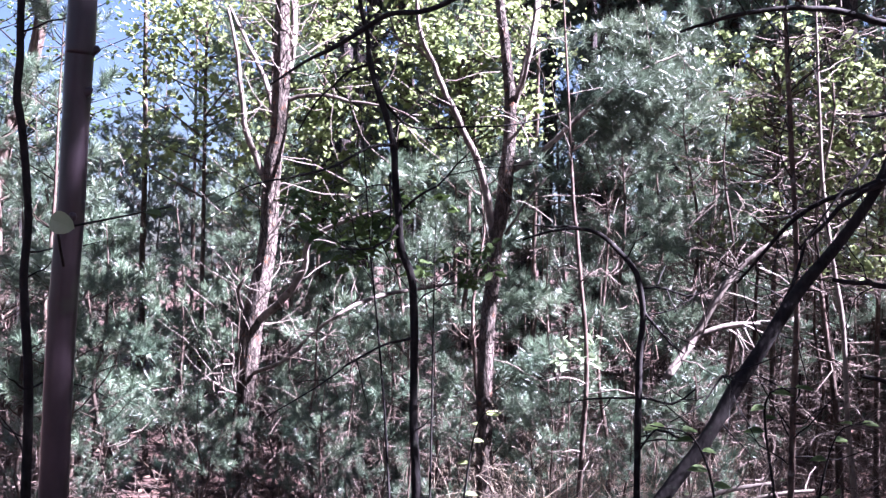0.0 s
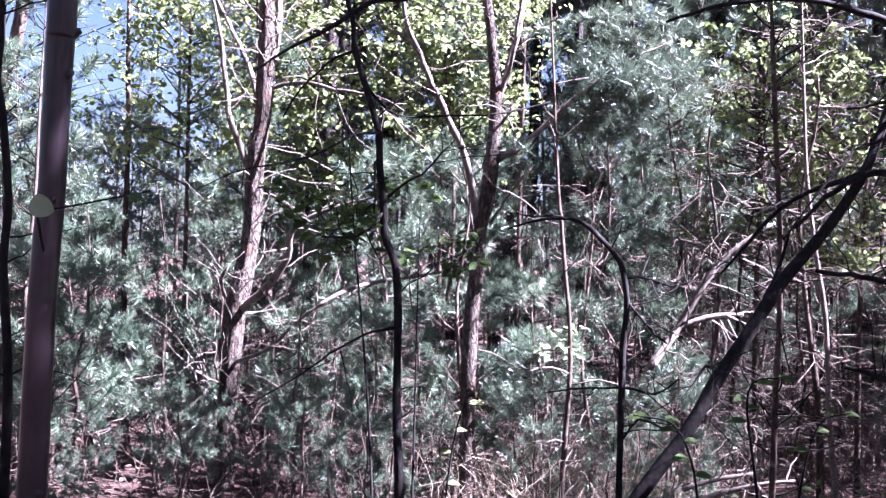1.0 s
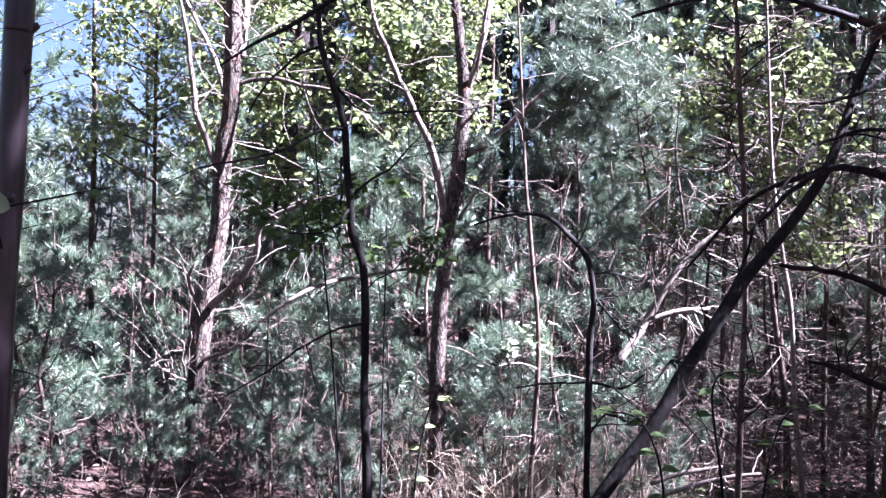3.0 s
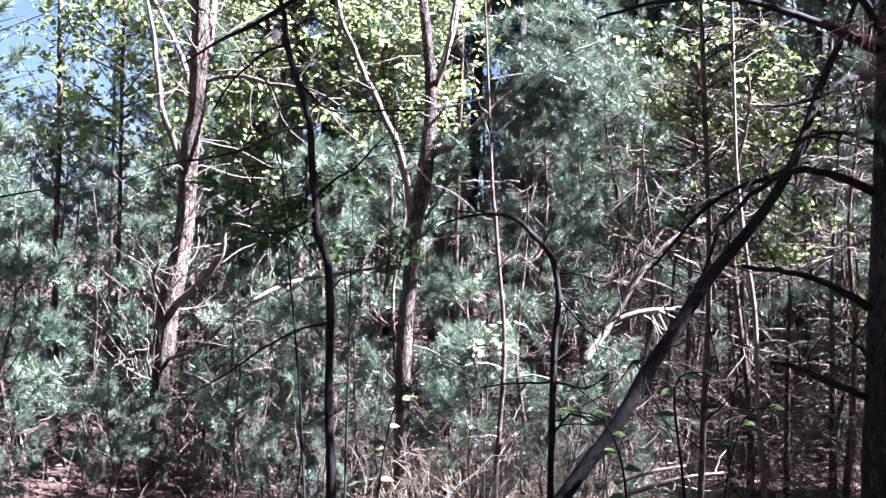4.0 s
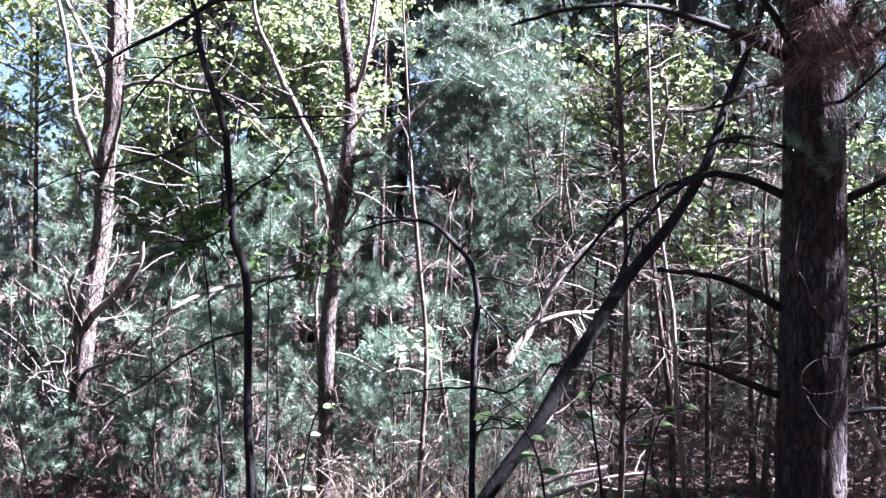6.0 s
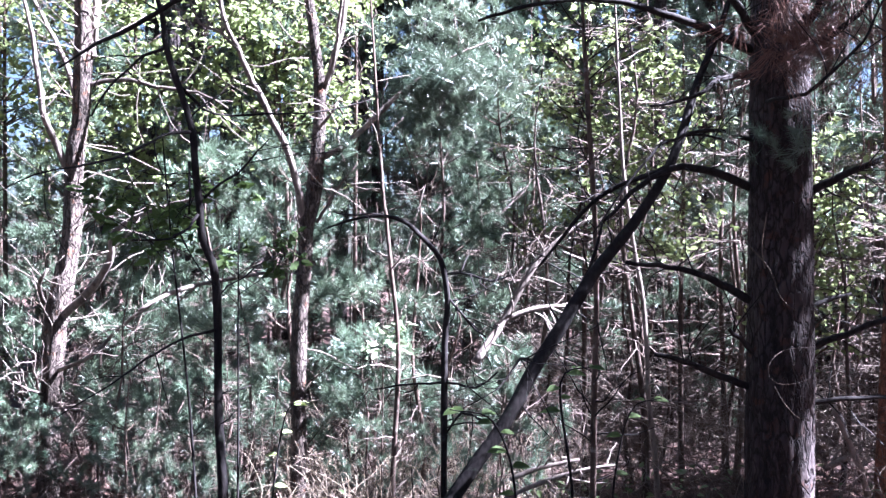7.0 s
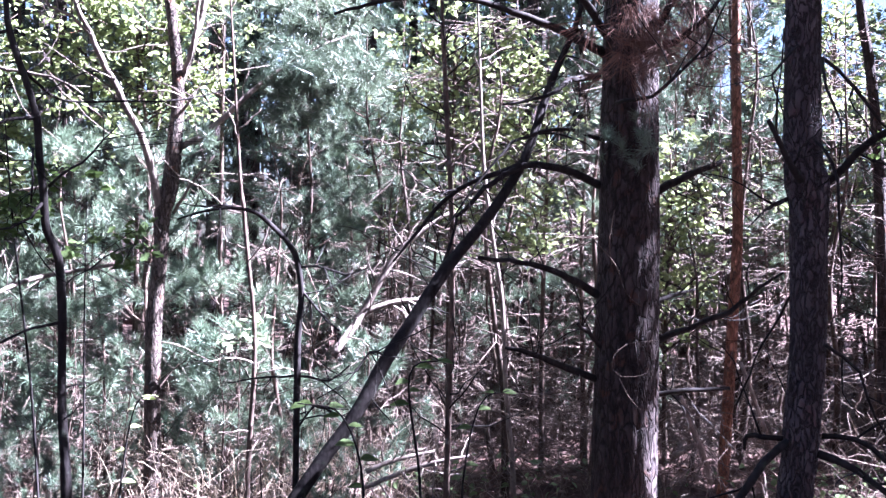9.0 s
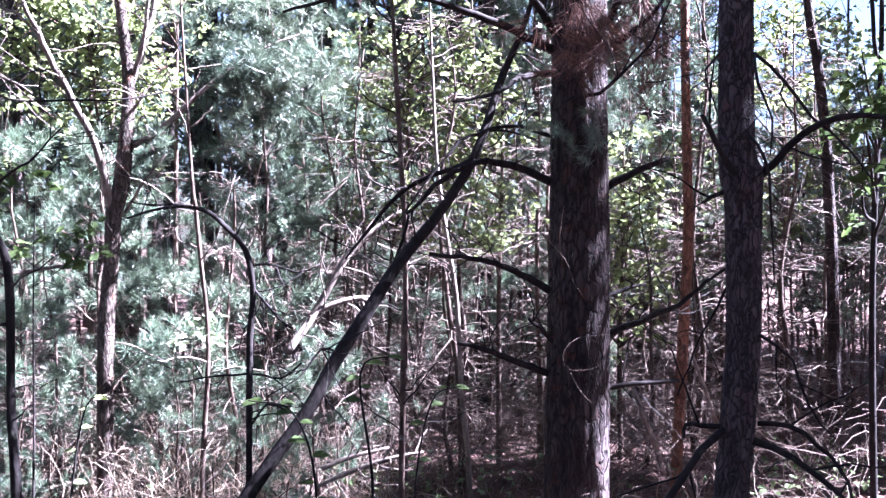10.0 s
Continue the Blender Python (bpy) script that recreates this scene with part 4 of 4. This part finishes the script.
edge = scatter(26, -27, -11, 6.4, 10.5, 0.65, stems + first, 14, 0.4)
plant([near_kinds[4], near_kinds[0], near_kinds[6], near_kinds[1]], [(x, y, s * 0.95) for x, y, s in edge])
low = scatter(22, -26, -8, 5.5, 7.2, 0.36, stems, 6, 0.35) + scatter(20, -8, 12, 5.4, 6.8, 0.42, stems, 16, 0.3)
low += scatter(16, -25, -12, 5.7, 7.2, 0.34, stems + low, 46, 0.12)
plant(low_kinds, low)
little = scatter(22, -13, 12, 4.85, 5.5, 0.26, stems, 18, 0.26)
plant(low_kinds, [(x, y, s * 0.55) for x, y, s in little])
straw = scatter(40, -12, 14, 5.4, 7.4, 0.3, stems + low, 17, 0.25) + scatter(24, -27, -12, 5.6, 7.6, 0.34, stems + low, 37, 0.3)
bare = scatter(54, 12, 43, 5.9, 9.5, 0.32, stems, 7, 0.3)
plant(dead_kinds, bare + [(x, y, s * 0.65) for x, y, s in straw] + [(x + 0.13, y + 0.1, s * 0.33) for x, y, s in little[:16]])
second = scatter(56, -12, 33, 8.6, 12.5, 0.65, stems + first, 2)
plant(far_kinds, second)
bushes = scatter(22, 27, 47, 9.0, 15.0, 0.9, [], 10)
plant(far_kinds, [(x, y, s * 0.68) for x, y, s in bushes])
thick = scatter(24, 30, 45, 8.4, 13.0, 0.6, bushes, 11)
plant(far_kinds, [(x, y, s * 0.6) for x, y, s in thick])
screen = scatter(44, 8, 50, 10.5, 15.0, 0.75, bushes + thick, 12) + scatter(36, -32, -8, 9.5, 15.0, 0.85, edge, 13, 0.3)
plant(bushy_kinds, screen)
plant(bushy_kinds, [(x, y, s * 0.72) for x, y, s in scatter(30, 24, 47, 8.6, 12.5, 0.6, stems + thick, 47, 0.3)])
woods = scatter(20, -34, -9, 14, 26, 1.4, [], 8)
plant(far_kinds, [(x, y, s * 0.75) for x, y, s in woods])
plant(near_kinds, [(x, y, s * 0.8) for x, y, s in scatter(11, 26, 46, 7.6, 10.5, 0.8, stems, 48, 0.45)])
verge = scatter(12, -26, -14, 5.0, 6.0, 0.28, stems + low, 49, 0.2)
plant(low_kinds, [(x, y, s * 0.5) for x, y, s in verge[:7]])
plant(dead_kinds, [(x, y, s * 0.36) for x, y, s in verge[7:]])
under = scatter(18, 11, 27, 7.3, 9.8, 0.5, stems + first, 19)
plant(low_kinds, under)


# ---- tall background pines, and unseen pines and crowns added to cast shade ----
def crown(root, height, low, radius, boughs, seed, tuft=3.2, each=12):
    """A pine's live crown: rising boughs, each with a dense clump of needles at its end and clear air between the clumps."""
    g = np.random.default_rng(seed)
    wood, needles = Geo(), Geo()
    spots, ways = [], []
    for _ in range(boughs):
        z = g.uniform(low, height)
        az, reach = g.uniform(0, 6.28), radius * (1 - 0.6 * (z - low) / (height - low)) * g.uniform(0.4, 1.1)
        bough = bend((0, 0, z), (np.cos(az), np.sin(az), 0.25), reach, 0.03, 0.5, 0.12, 4)
        tube(wood, bough, 3, closed=False)
        for _ in range(each):
            n = g.integers(3, 5)
            spots.append(bough[n, :3] + g.normal(size=3) * (0.15, 0.15, 0.08))
            ways.append(unit(bough[n, :3] - bough[n - 1, :3]) + g.normal(size=3) * 0.5)
    place_shoots(needles, spots, ways, tuft * g.uniform(0.8, 1.2, len(spots)), SHOOTS_CROWN)
    part("bough_frame", wood, BARK_RED, root)["kind"] = "stuff"
    tagged(part("crown", needles, NEEDLE, root, "", False), kind="stuff")


def tall_pine(x, y, height, low, radius, boughs, seed, tuft=3.2, each=12, rough=True, girth=1.0):
    root = thing("tall_pine", (x, y, 0), "one of the tall pines, many of them added unseen for shade, with a bare trunk and high needled crown", "tree", "tall pines")
    geo = Geo()
    tube(geo, curve([(0, 0, -0.1, 0.15 * girth), (0.05, 0, height * 0.4, 0.12 * girth), (0, 0.06, height * 0.8, 0.07 * girth), (0.05, 0, height, 0.02)], 0.15 if rough else 0.8), 14 if rough else 8, plated(seed, 0.08, 9, 9.0) if rough else None)
    part("trunk", geo, BARK_PINE, root)
    crown(root, height, low, radius, boughs, seed, tuft, each)


for n, (x, y, height, low) in enumerate(((6.4, 1.1, 9, 3.6), (8.3, 1.8, 10, 4.2), (9.4, 0.4, 11, 4.5), (5.6, -0.8, 9, 4.0), (4.4, 1.2, 8.5, 4.4),
                                         (3.2, -2.4, 10, 4.5), (0.4, -3.2, 9, 4.2), (-2.6, -1.8, 10, 4.6), (-3.6, 1.2, 9, 5.0), (7.5, -2.6, 10, 4.0),
                                         (1.6, 0.2, 11, 5.2), (-1.0, 0.8, 11, 5.4), (11.5, 0.4, 11, 5.0), (5.0, 2.85, 10.0, 4.0), (7.4, 2.3, 10.5, 5.0), (11.0, 4.2, 8.2, 4.4), (3.5, 2.35, 8.5, 4.0), (2.2, -1.2, 10, 4.4), (-1.2, -1.0, 10, 4.6), (6.8, -0.4, 10, 4.2),
                                         (-3.4, 3.4, 9, 5.0), (3.0, 1.0, 11, 5.2), (5.5, 4.75, 3.9, 2.8))):
    tall_pine(x, y, height, low, 1.25 if x in (5.0, 5.5) else 1.7 if x == 3.5 else 2.1, 60 if x == 5.0 else 44 if x in (3.5, 5.5) else 30, 300 + n)
back_woods = scatter(34, -9, 27, 11.5, 26, 1.8, first + second, 21) + scatter(14, 50, 65, 11, 22, 1.8, [], 22)
for n, (x, y, s) in enumerate(back_woods):
    tall_pine(x, y, 10.5 * s, 2.4 * s, 1.9, 24, 500 + n, 2.6, 14, False)
poles = scatter(44, -9, 30, 8.8, 13.0, 0.85, stems, 23)
for n, (x, y, s) in enumerate(poles):
    tall_pine(x, y, 9.0 * s, 4.5, 1.5, 26, 600 + n, 3.0, 12, False, 0.45)
rear_shade = scatter(20, 95, 335, 5.0, 15.0, 2.0, [], 24)
for n, (x, y, s) in enumerate(rear_shade):
    tall_pine(x, y - 1.5, 10.0 * s, 4.2, 2.3, 24, 700 + n, 4.2, 9, False)
rim_shade = scatter(34, 60, 322, 10, 17, 1.7, rear_shade, 25) + scatter(8, 46, 60, 11, 17, 1.7, [], 26)
for n, (x, y, s) in enumerate(rim_shade):
    tall_pine(x, y, 6.5 * s, 0.5, 2.3, 30, 800 + n, 4.8, 7, False, 0.7)
crown(pine, 9.0, 5.5, 1.5, 28, 401)
crown(far_pine[0], 6.5, 4.0, 1.2, 10, 402, 2.4)


# ---- leafy trees ----
def broadleaf(name, label, x, y, stem_height, clumps, count, size, mat, kind, lean=0.0, radius=0.02, bark=None):
    """A leafy sapling: a thin stem, limbs out to each clump of leaves (x, y, z, spread)."""
    root = thing(name, (x, y, 0), label, "tree")
    stem = curve([(0, 0, -0.06, radius), (lean * 0.3, 0.03, stem_height * 0.35, radius * 0.8), (lean * 0.7, -0.02, stem_height * 0.7, radius * 0.6), (lean, 0, stem_height, radius * 0.25)], 0.08)
    geo = Geo()
    tube(geo, stem, 8, lumpy(int(rng.integers(999)), 0.07))
    part("trunk", geo, bark or BARK_YOUNG, root)
    leaves, spray = Geo(), Geo()
    per = max(1, count // len(clumps))
    for cx, cy, cz, spread in clumps:
        aim = np.array([cx - x, cy - y, cz])
        near = stem[np.argmin(abs(stem[:, 2] - (aim[2] - 0.35 * np.linalg.norm(aim[:2]) - 0.1)))]
        geo = Geo()
        limb = curve([(*near[:3], near[3] * 0.6), (*(near[:3] * 0.5 + aim * 0.5 + rng.normal(size=3) * 0.05), near[3] * 0.45), (*aim, 0.002)], 0.05)
        tube(geo, limb, 5)
        part("branch", geo, bark or BARK_YOUNG, root)
        spots = []
        for _ in range(max(3, per // 9)):
            i = int(rng.uniform(0.55, 1.0) * (len(limb) - 1))
            twig = bend(limb[i, :3], rng.normal(size=3) * (1, 1, 0.5), spread * rng.uniform(0.6, 1.7), 0.0022, 0.1, 0.25, 6)
            tube(spray, twig, 3)
            for _ in range(9):
                spots.append(twig[rng.integers(2, 7), :3] + rng.normal(size=3) * 0.018)
        place_leaves(leaves, spots, size * rng.uniform(0.55, 1.2, len(spots)), kind, 0.4)
    tagged(part("twig_spray", spray, BARK_SHADED, root), kind="stuff")
    tagged(part("leaves", leaves, mat, root, "", False), kind="stuff")
    return root


def clumps_in(x, y, z, dx, dy, dz, count, spread):
    return [(x + rng.uniform(-dx, dx), y + rng.uniform(-dy, dy), z + rng.uniform(-dz, dz), spread) for _ in range(count)]


rng = np.random.default_rng(12)
broadleaf("birch_sapling", "leafy sapling with bright yellow-green sunlit leaves", -1.75, 7.0, 4.0, clumps_in(-1.75, 6.9, 2.75, 0.6, 0.35, 0.7, 24, 0.28), 2400, 0.055, LEAF, LEAF_PLAIN)
broadleaf("birch_sapling", "leafy sapling with bright yellow-green sunlit leaves", -0.9, 7.0, 4.2, clumps_in(-1.0, 6.75, 2.75, 0.65, 0.35, 0.8, 34, 0.28), 3600, 0.055, LEAF, LEAF_PLAIN)
broadleaf("birch_sapling", "leafy sapling with bright yellow-green sunlit leaves", 0.05, 6.9, 4.2, clumps_in(-0.1, 6.6, 2.9, 0.6, 0.35, 0.6, 30, 0.28), 3300, 0.055, LEAF, LEAF_PLAIN)
broadleaf("birch_sapling", "leafy sapling behind a forked tree, yellow-green", 0.6, 6.9, 4.0, clumps_in(0.45, 6.6, 3.0, 0.35, 0.3, 0.4, 12, 0.24), 900, 0.05, LEAF, LEAF_PLAIN)
broadleaf("birch_sapling", "slim sapling with loose small yellow-green leaves", 2.05, 6.2, 3.6, clumps_in(2.05, 6.15, 2.35, 0.5, 0.35, 0.75, 30, 0.23), 2000, 0.05, LEAF, LEAF_PLAIN)
broadleaf("birch_sapling", "slim sapling with yellow-green leaves beside the old pine", 2.7, 6.2, 2.9, clumps_in(2.6, 6.1, 2.1, 0.4, 0.25, 0.6, 24, 0.22), 1900, 0.05, LEAF, LEAF_PLAIN)
broadleaf("hazel_sapling", "sapling with flat sprays of yellow-green leaves", 3.5, 6.0, 2.3, clumps_in(3.4, 5.85, 1.6, 0.34, 0.25, 0.65, 24, 0.2), 1500, 0.055, LEAF, LEAF_PLAIN)
broadleaf("birch_sapling", "young sapling with bright yellow-green leaves among dead stems", 4.8, 7.65, 3.0, clumps_in(4.75, 7.55, 1.85, 0.5, 0.3, 0.65, 18, 0.22), 1100, 0.055, LEAF, LEAF_PLAIN)
broadleaf("birch_sapling", "pale green leafy tree in hazy sunlight", 5.6, 7.2, 5.0, clumps_in(5.6, 7.2, 2.6, 0.9, 0.7, 1.1, 30, 0.32), 2600, 0.065, LEAF, LEAF_PLAIN)
broadleaf("birch_sapling", "pale green leafy tree in hazy sunlight", 7.0, 8.2, 5.4, clumps_in(7.0, 8.2, 2.7, 0.9, 0.7, 1.3, 28, 0.34), 2400, 0.07, LEAF, LEAF_PLAIN)
broadleaf("birch_sapling", "airy sapling with small leaves against the sky", -3.6, 8.2, 5.0, clumps_in(-3.3, 8.0, 3.2, 0.8, 0.6, 0.8, 20, 0.3), 900, 0.05, LEAF_DARK, LEAF_PLAIN, bark=BARK_SHADED)
broadleaf("birch_sapling", "airy sapling with small leaves against the sky", -2.3, 8.8, 4.6, clumps_in(-2.2, 8.6, 3.4, 0.7, 0.5, 0.5, 14, 0.26), 700, 0.045, LEAF, LEAF_PLAIN)
broadleaf("oak_sapling", "oak sapling with dark lobed leaves hanging in the shade", 3.85, 3.95, 3.6, clumps_in(3.35, 3.4, 2.15, 0.35, 0.25, 0.28, 9, 0.14), 260, 0.075, LEAF_DARK, LEAF_OAK, bark=BARK_SHADED)
broadleaf("oak_sapling", "oak sapling with green lobed leaves in half shade", -0.2, 4.58, 2.2, clumps_in(-0.42, 4.5, 1.72, 0.4, 0.25, 0.16, 9, 0.13), 150, 0.07, LEAF_DARK, LEAF_OAK, bark=BARK_SHADED, radius=0.007, lean=-0.2)
broadleaf("oak_sapling", "low oak seedling with green lobed leaves", -0.04, 4.55, 1.7, clumps_in(0.05, 4.5, 1.52, 0.16, 0.1, 0.07, 3, 0.1), 36, 0.065, LEAF_DARK, LEAF_OAK, bark=BARK_SHADED, radius=0.006)
broadleaf("rowan_seedling", "small seedling with pale sunlit leaves", 0.66, 5.15, 1.15, clumps_in(0.6, 5.0, 1.1, 0.1, 0.08, 0.03, 3, 0.07), 40, 0.05, LEAF_PALE, LEAF_PLAIN, radius=0.005)
broadleaf("birch_seedling", "small seedling with yellowish leaves by a red stem", -1.75, 7.0, 1.3, clumps_in(-1.75, 6.9, 0.95, 0.2, 0.1, 0.2, 5, 0.12), 120, 0.045, LEAF, LEAF_PLAIN, radius=0.006)


# ---- shoots with large leaves near the walk ----
def leafy_shoot(label, line, spots, size, mat, kind, name="hazel_shoot", bark=None):
    """A thin shoot whose few large leaves are parts of their own: (share along, turn, drop)."""
    root = thing(name, line[0][:3], label, "shrub")
    geo = Geo()
    way = curve(line, 0.03)
    tube(geo, way, 6, None, line[0][:3])
    part("stem", geo, bark or BARK_SHADED, root)
    verts, tris, quads = kind
    for share, turn, drop in spots:
        p = way[int(share * (len(way) - 1)), :3] - np.array(line[0][:3])
        a = radians(turn)
        y = unit(np.array([math.cos(a), math.sin(a), -drop]))
        x = unit(np.cross(y, np.array([0.1, -0.45, 1.0])))
        geo = Geo()
        geo.add((verts * size * rng.uniform(0.75, 1.2)) @ np.stack([x, y, np.cross(x, y)]) + p, tris, quads)
        part("leaf", geo, mat, root, "", False)
    return root


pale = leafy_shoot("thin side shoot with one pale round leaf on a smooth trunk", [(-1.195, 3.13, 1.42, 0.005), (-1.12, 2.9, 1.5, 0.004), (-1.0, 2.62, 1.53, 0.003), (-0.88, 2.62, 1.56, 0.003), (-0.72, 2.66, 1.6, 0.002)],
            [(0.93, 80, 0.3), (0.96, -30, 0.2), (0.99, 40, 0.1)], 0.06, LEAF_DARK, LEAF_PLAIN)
geo = Geo()
verts, tris, quads = make_leaf(1.0, 0.9, 0, 7)
geo.add((verts * 0.068) @ np.array([[0.35, -0.1, 0.93], [0.93, 0.1, -0.33], [0.05, -1, 0.1]]) + np.array([-1.01, 2.56, 1.555]) - np.array(pale.location), tris, quads)
part("leaf", geo, LEAF_PALE, pale, "pale round leaf", False)
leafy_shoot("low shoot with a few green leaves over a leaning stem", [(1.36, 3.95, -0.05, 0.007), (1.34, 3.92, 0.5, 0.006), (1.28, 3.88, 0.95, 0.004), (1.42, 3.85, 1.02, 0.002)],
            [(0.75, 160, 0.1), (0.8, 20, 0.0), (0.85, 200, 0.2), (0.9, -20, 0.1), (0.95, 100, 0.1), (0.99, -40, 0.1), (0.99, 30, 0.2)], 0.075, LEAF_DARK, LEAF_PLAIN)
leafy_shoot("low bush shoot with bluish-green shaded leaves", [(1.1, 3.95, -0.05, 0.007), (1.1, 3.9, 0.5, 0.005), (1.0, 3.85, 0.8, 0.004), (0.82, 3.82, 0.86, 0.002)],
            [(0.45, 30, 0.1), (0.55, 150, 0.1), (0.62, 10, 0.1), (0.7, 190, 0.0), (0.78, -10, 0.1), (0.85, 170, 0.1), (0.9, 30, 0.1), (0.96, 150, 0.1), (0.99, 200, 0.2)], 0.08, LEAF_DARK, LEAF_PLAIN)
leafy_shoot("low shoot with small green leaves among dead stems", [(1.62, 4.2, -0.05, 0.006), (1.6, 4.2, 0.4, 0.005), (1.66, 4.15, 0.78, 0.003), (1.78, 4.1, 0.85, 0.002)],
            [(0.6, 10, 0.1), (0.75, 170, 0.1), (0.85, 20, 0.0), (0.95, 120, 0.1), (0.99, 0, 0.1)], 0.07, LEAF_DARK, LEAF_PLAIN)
leafy_shoot("low shoot with mixed green and yellowing leaves", [(0.1, 4.6, -0.05, 0.006), (0.12, 4.6, 0.4, 0.005), (0.18, 4.55, 0.75, 0.003), (0.28, 4.5, 0.8, 0.002)],
            [(0.5, 10, 0.1), (0.65, 170, 0.1), (0.75, 20, 0.0), (0.85, 120, 0.1), (0.92, 0, 0.1), (0.99, 60, 0.2)], 0.06, LEAF, LEAF_PLAIN)


# ---- needles on the single trees ----
def needle_part(root, base, spots, size, label="", mat=None, kinds=None, name="needles"):
    geo = Geo()
    spots = [(np.asarray(p) - base, w) for p, w in spots]
    place_shoots(geo, [p for p, _ in spots], [w for _, w in spots], size * rng.uniform(0.8, 1.25, len(spots)), kinds or SHOOTS)
    return tagged(part(name, geo, mat or NEEDLE, root, label, False), kind="stuff")


def spray_about(x, y, z, dx, dy, dz, count, lift=0.4):
    return [(np.array([x + rng.normal() * dx, y + rng.normal() * dy, z + rng.normal() * dz]), np.array([rng.normal(), rng.normal(), lift + rng.normal() * 0.5])) for _ in range(count)]


fork_base = np.array(FORK[0][:3])
needle_part(fork, fork_base, spray_about(1.02, 5.25, 2.38, 0.19, 0.12, 0.09, 170) + spray_about(0.82, 5.25, 2.2, 0.1, 0.1, 0.06, 14) + spray_about(1.0, 5.4, 2.72, 0.25, 0.14, 0.07, 60)
            + spray_about(0.45, 5.2, 2.0, 0.06, 0.05, 0.07, 12), 1.25, "bright sunlit needle tufts")
for tree in (far_a,):
    root, tips, line = tree
    root_base = np.array(root.location)
    needle_part(root, root_base, [(p + root_base, w) for p, w in tips if p[2] > 0.9] + spray_about(-2.2, 7.1, 2.35, 0.25, 0.2, 0.1, 50), 1.15, "pale needle tufts")
needle_part(pine, pine_base, spray_about(2.2, 4.02, 1.98, 0.14, 0.05, 0.05, 16, 0.0), 1.0, "dark needles hanging before the trunk")
dead = Geo()
for _ in range(120):
    u = rng.uniform()
    p = np.array([2.2 + 0.55 * u + rng.normal() * 0.07, 4.05 + rng.normal() * 0.08, 2.52 - 0.12 * u + rng.normal() * 0.15]) - pine_base
    count = 22
    lean = np.array([rng.normal() * 0.09, -0.03 + rng.normal() * 0.05, -rng.uniform(0.03, 0.16)])
    spread = rng.normal(size=(count, 3)) * rng.uniform(0.02, 0.045)
    foot = p + spread * 0.5
    tip = p + lean * rng.uniform(0.6, 1.3, (count, 1)) + spread * 1.5
    side = unit(rng.normal(size=(count, 3))) * 0.0018
    dead.add(np.stack([foot - side, foot + side, tip], 1).reshape(-1, 3), np.arange(count * 3).reshape(-1, 3))
tagged(part("dead_needles", dead, NEEDLE_DEAD, pine, "drooping bunches of dead brown needles", False), kind="stuff")

# ---- undergrowth and litter ----
rng = np.random.default_rng(33)
brush = Geo()
for _ in range(3200):
    a, r = radians(rng.uniform(-27, -12) if rng.uniform() < 0.13 else rng.uniform(-12, 42)), rng.uniform(5.1, 8.4)
    x, y = 0.25 + r * math.sin(a), r * math.cos(a)
    upright = rng.uniform() < 0.55
    way = (rng.normal() * 0.35, rng.normal() * 0.35, 1) if upright else (rng.normal(), rng.normal(), rng.uniform(-0.1, 0.6))
    z = float(ground_height(x, y)) + (0 if upright else rng.uniform(0.0, 0.7))
    tube(brush, bend((x, y, z), way, rng.uniform(0.25, 0.95), rng.uniform(0.0013, 0.0034), rng.uniform(-0.9, 0.1), 0.32, 6), 3, closed=False)
tagged(part("undergrowth", brush, TWIG), "tangle of pale dry stalks and dead twigs", "undergrowth", kind="stuff")
straw_bed = Geo()
for _ in range(1500):
    a, r = radians(rng.normal(6, 6)), rng.uniform(4.9, 6.6)
    x, y = 0.25 + r * math.sin(a), r * math.cos(a)
    way = (rng.normal() * 0.4, rng.normal() * 0.4, 1) if rng.uniform() < 0.7 else (rng.normal(), rng.normal(), 0.3)
    tube(straw_bed, bend((x, y, float(ground_height(x, y)) + rng.uniform(-0.02, 0.2)), way, rng.uniform(0.2, 0.6), rng.uniform(0.0014, 0.003), rng.uniform(-0.8, 0.0), 0.3, 5), 3, closed=False)
tagged(part("dry_grass", straw_bed, STRAW), "dry grass and bracken stalks, coloured extra pale as if in the sun", "grass", kind="stuff")
bits = Geo()
spots = []
for _ in range(5200):
    a, r = radians(rng.uniform(-26, 46)), 4.2 + 8 * rng.uniform() ** 1.6
    x, y = 0.25 + r * math.sin(a), r * math.cos(a)
    spots.append((x, y, float(ground_height(x, y)) + rng.uniform(0.0, 0.025)))
place_leaves(bits, np.array(spots), 0.05 * rng.uniform(0.5, 1.4, len(spots)), LEAF_PLAIN, 0.75)
tagged(part("leaf_litter", bits, LITTER_BIT, None, "", False), "scattered dry brown leaves and bark scraps", "litter", kind="stuff")
herbs = Geo()
spots = [(4.2 + rng.normal() * 0.45, 5.0 + rng.normal() * 0.3, 0.08 + rng.uniform(0, 0.12)) for _ in range(260)]
spots += [(2.0 + rng.normal() * 0.5, 5.2 + rng.normal() * 0.2, 0.1 + rng.uniform(0, 0.2)) for _ in range(160)]
place_leaves(herbs, np.array(spots), 0.05 * rng.uniform(0.5, 1.3, len(spots)), LEAF_PLAIN, 0.7)
tagged(part("ground_herbs", herbs, HERB, None, "", False), "low green herbs on the forest floor", "plants", kind="stuff")
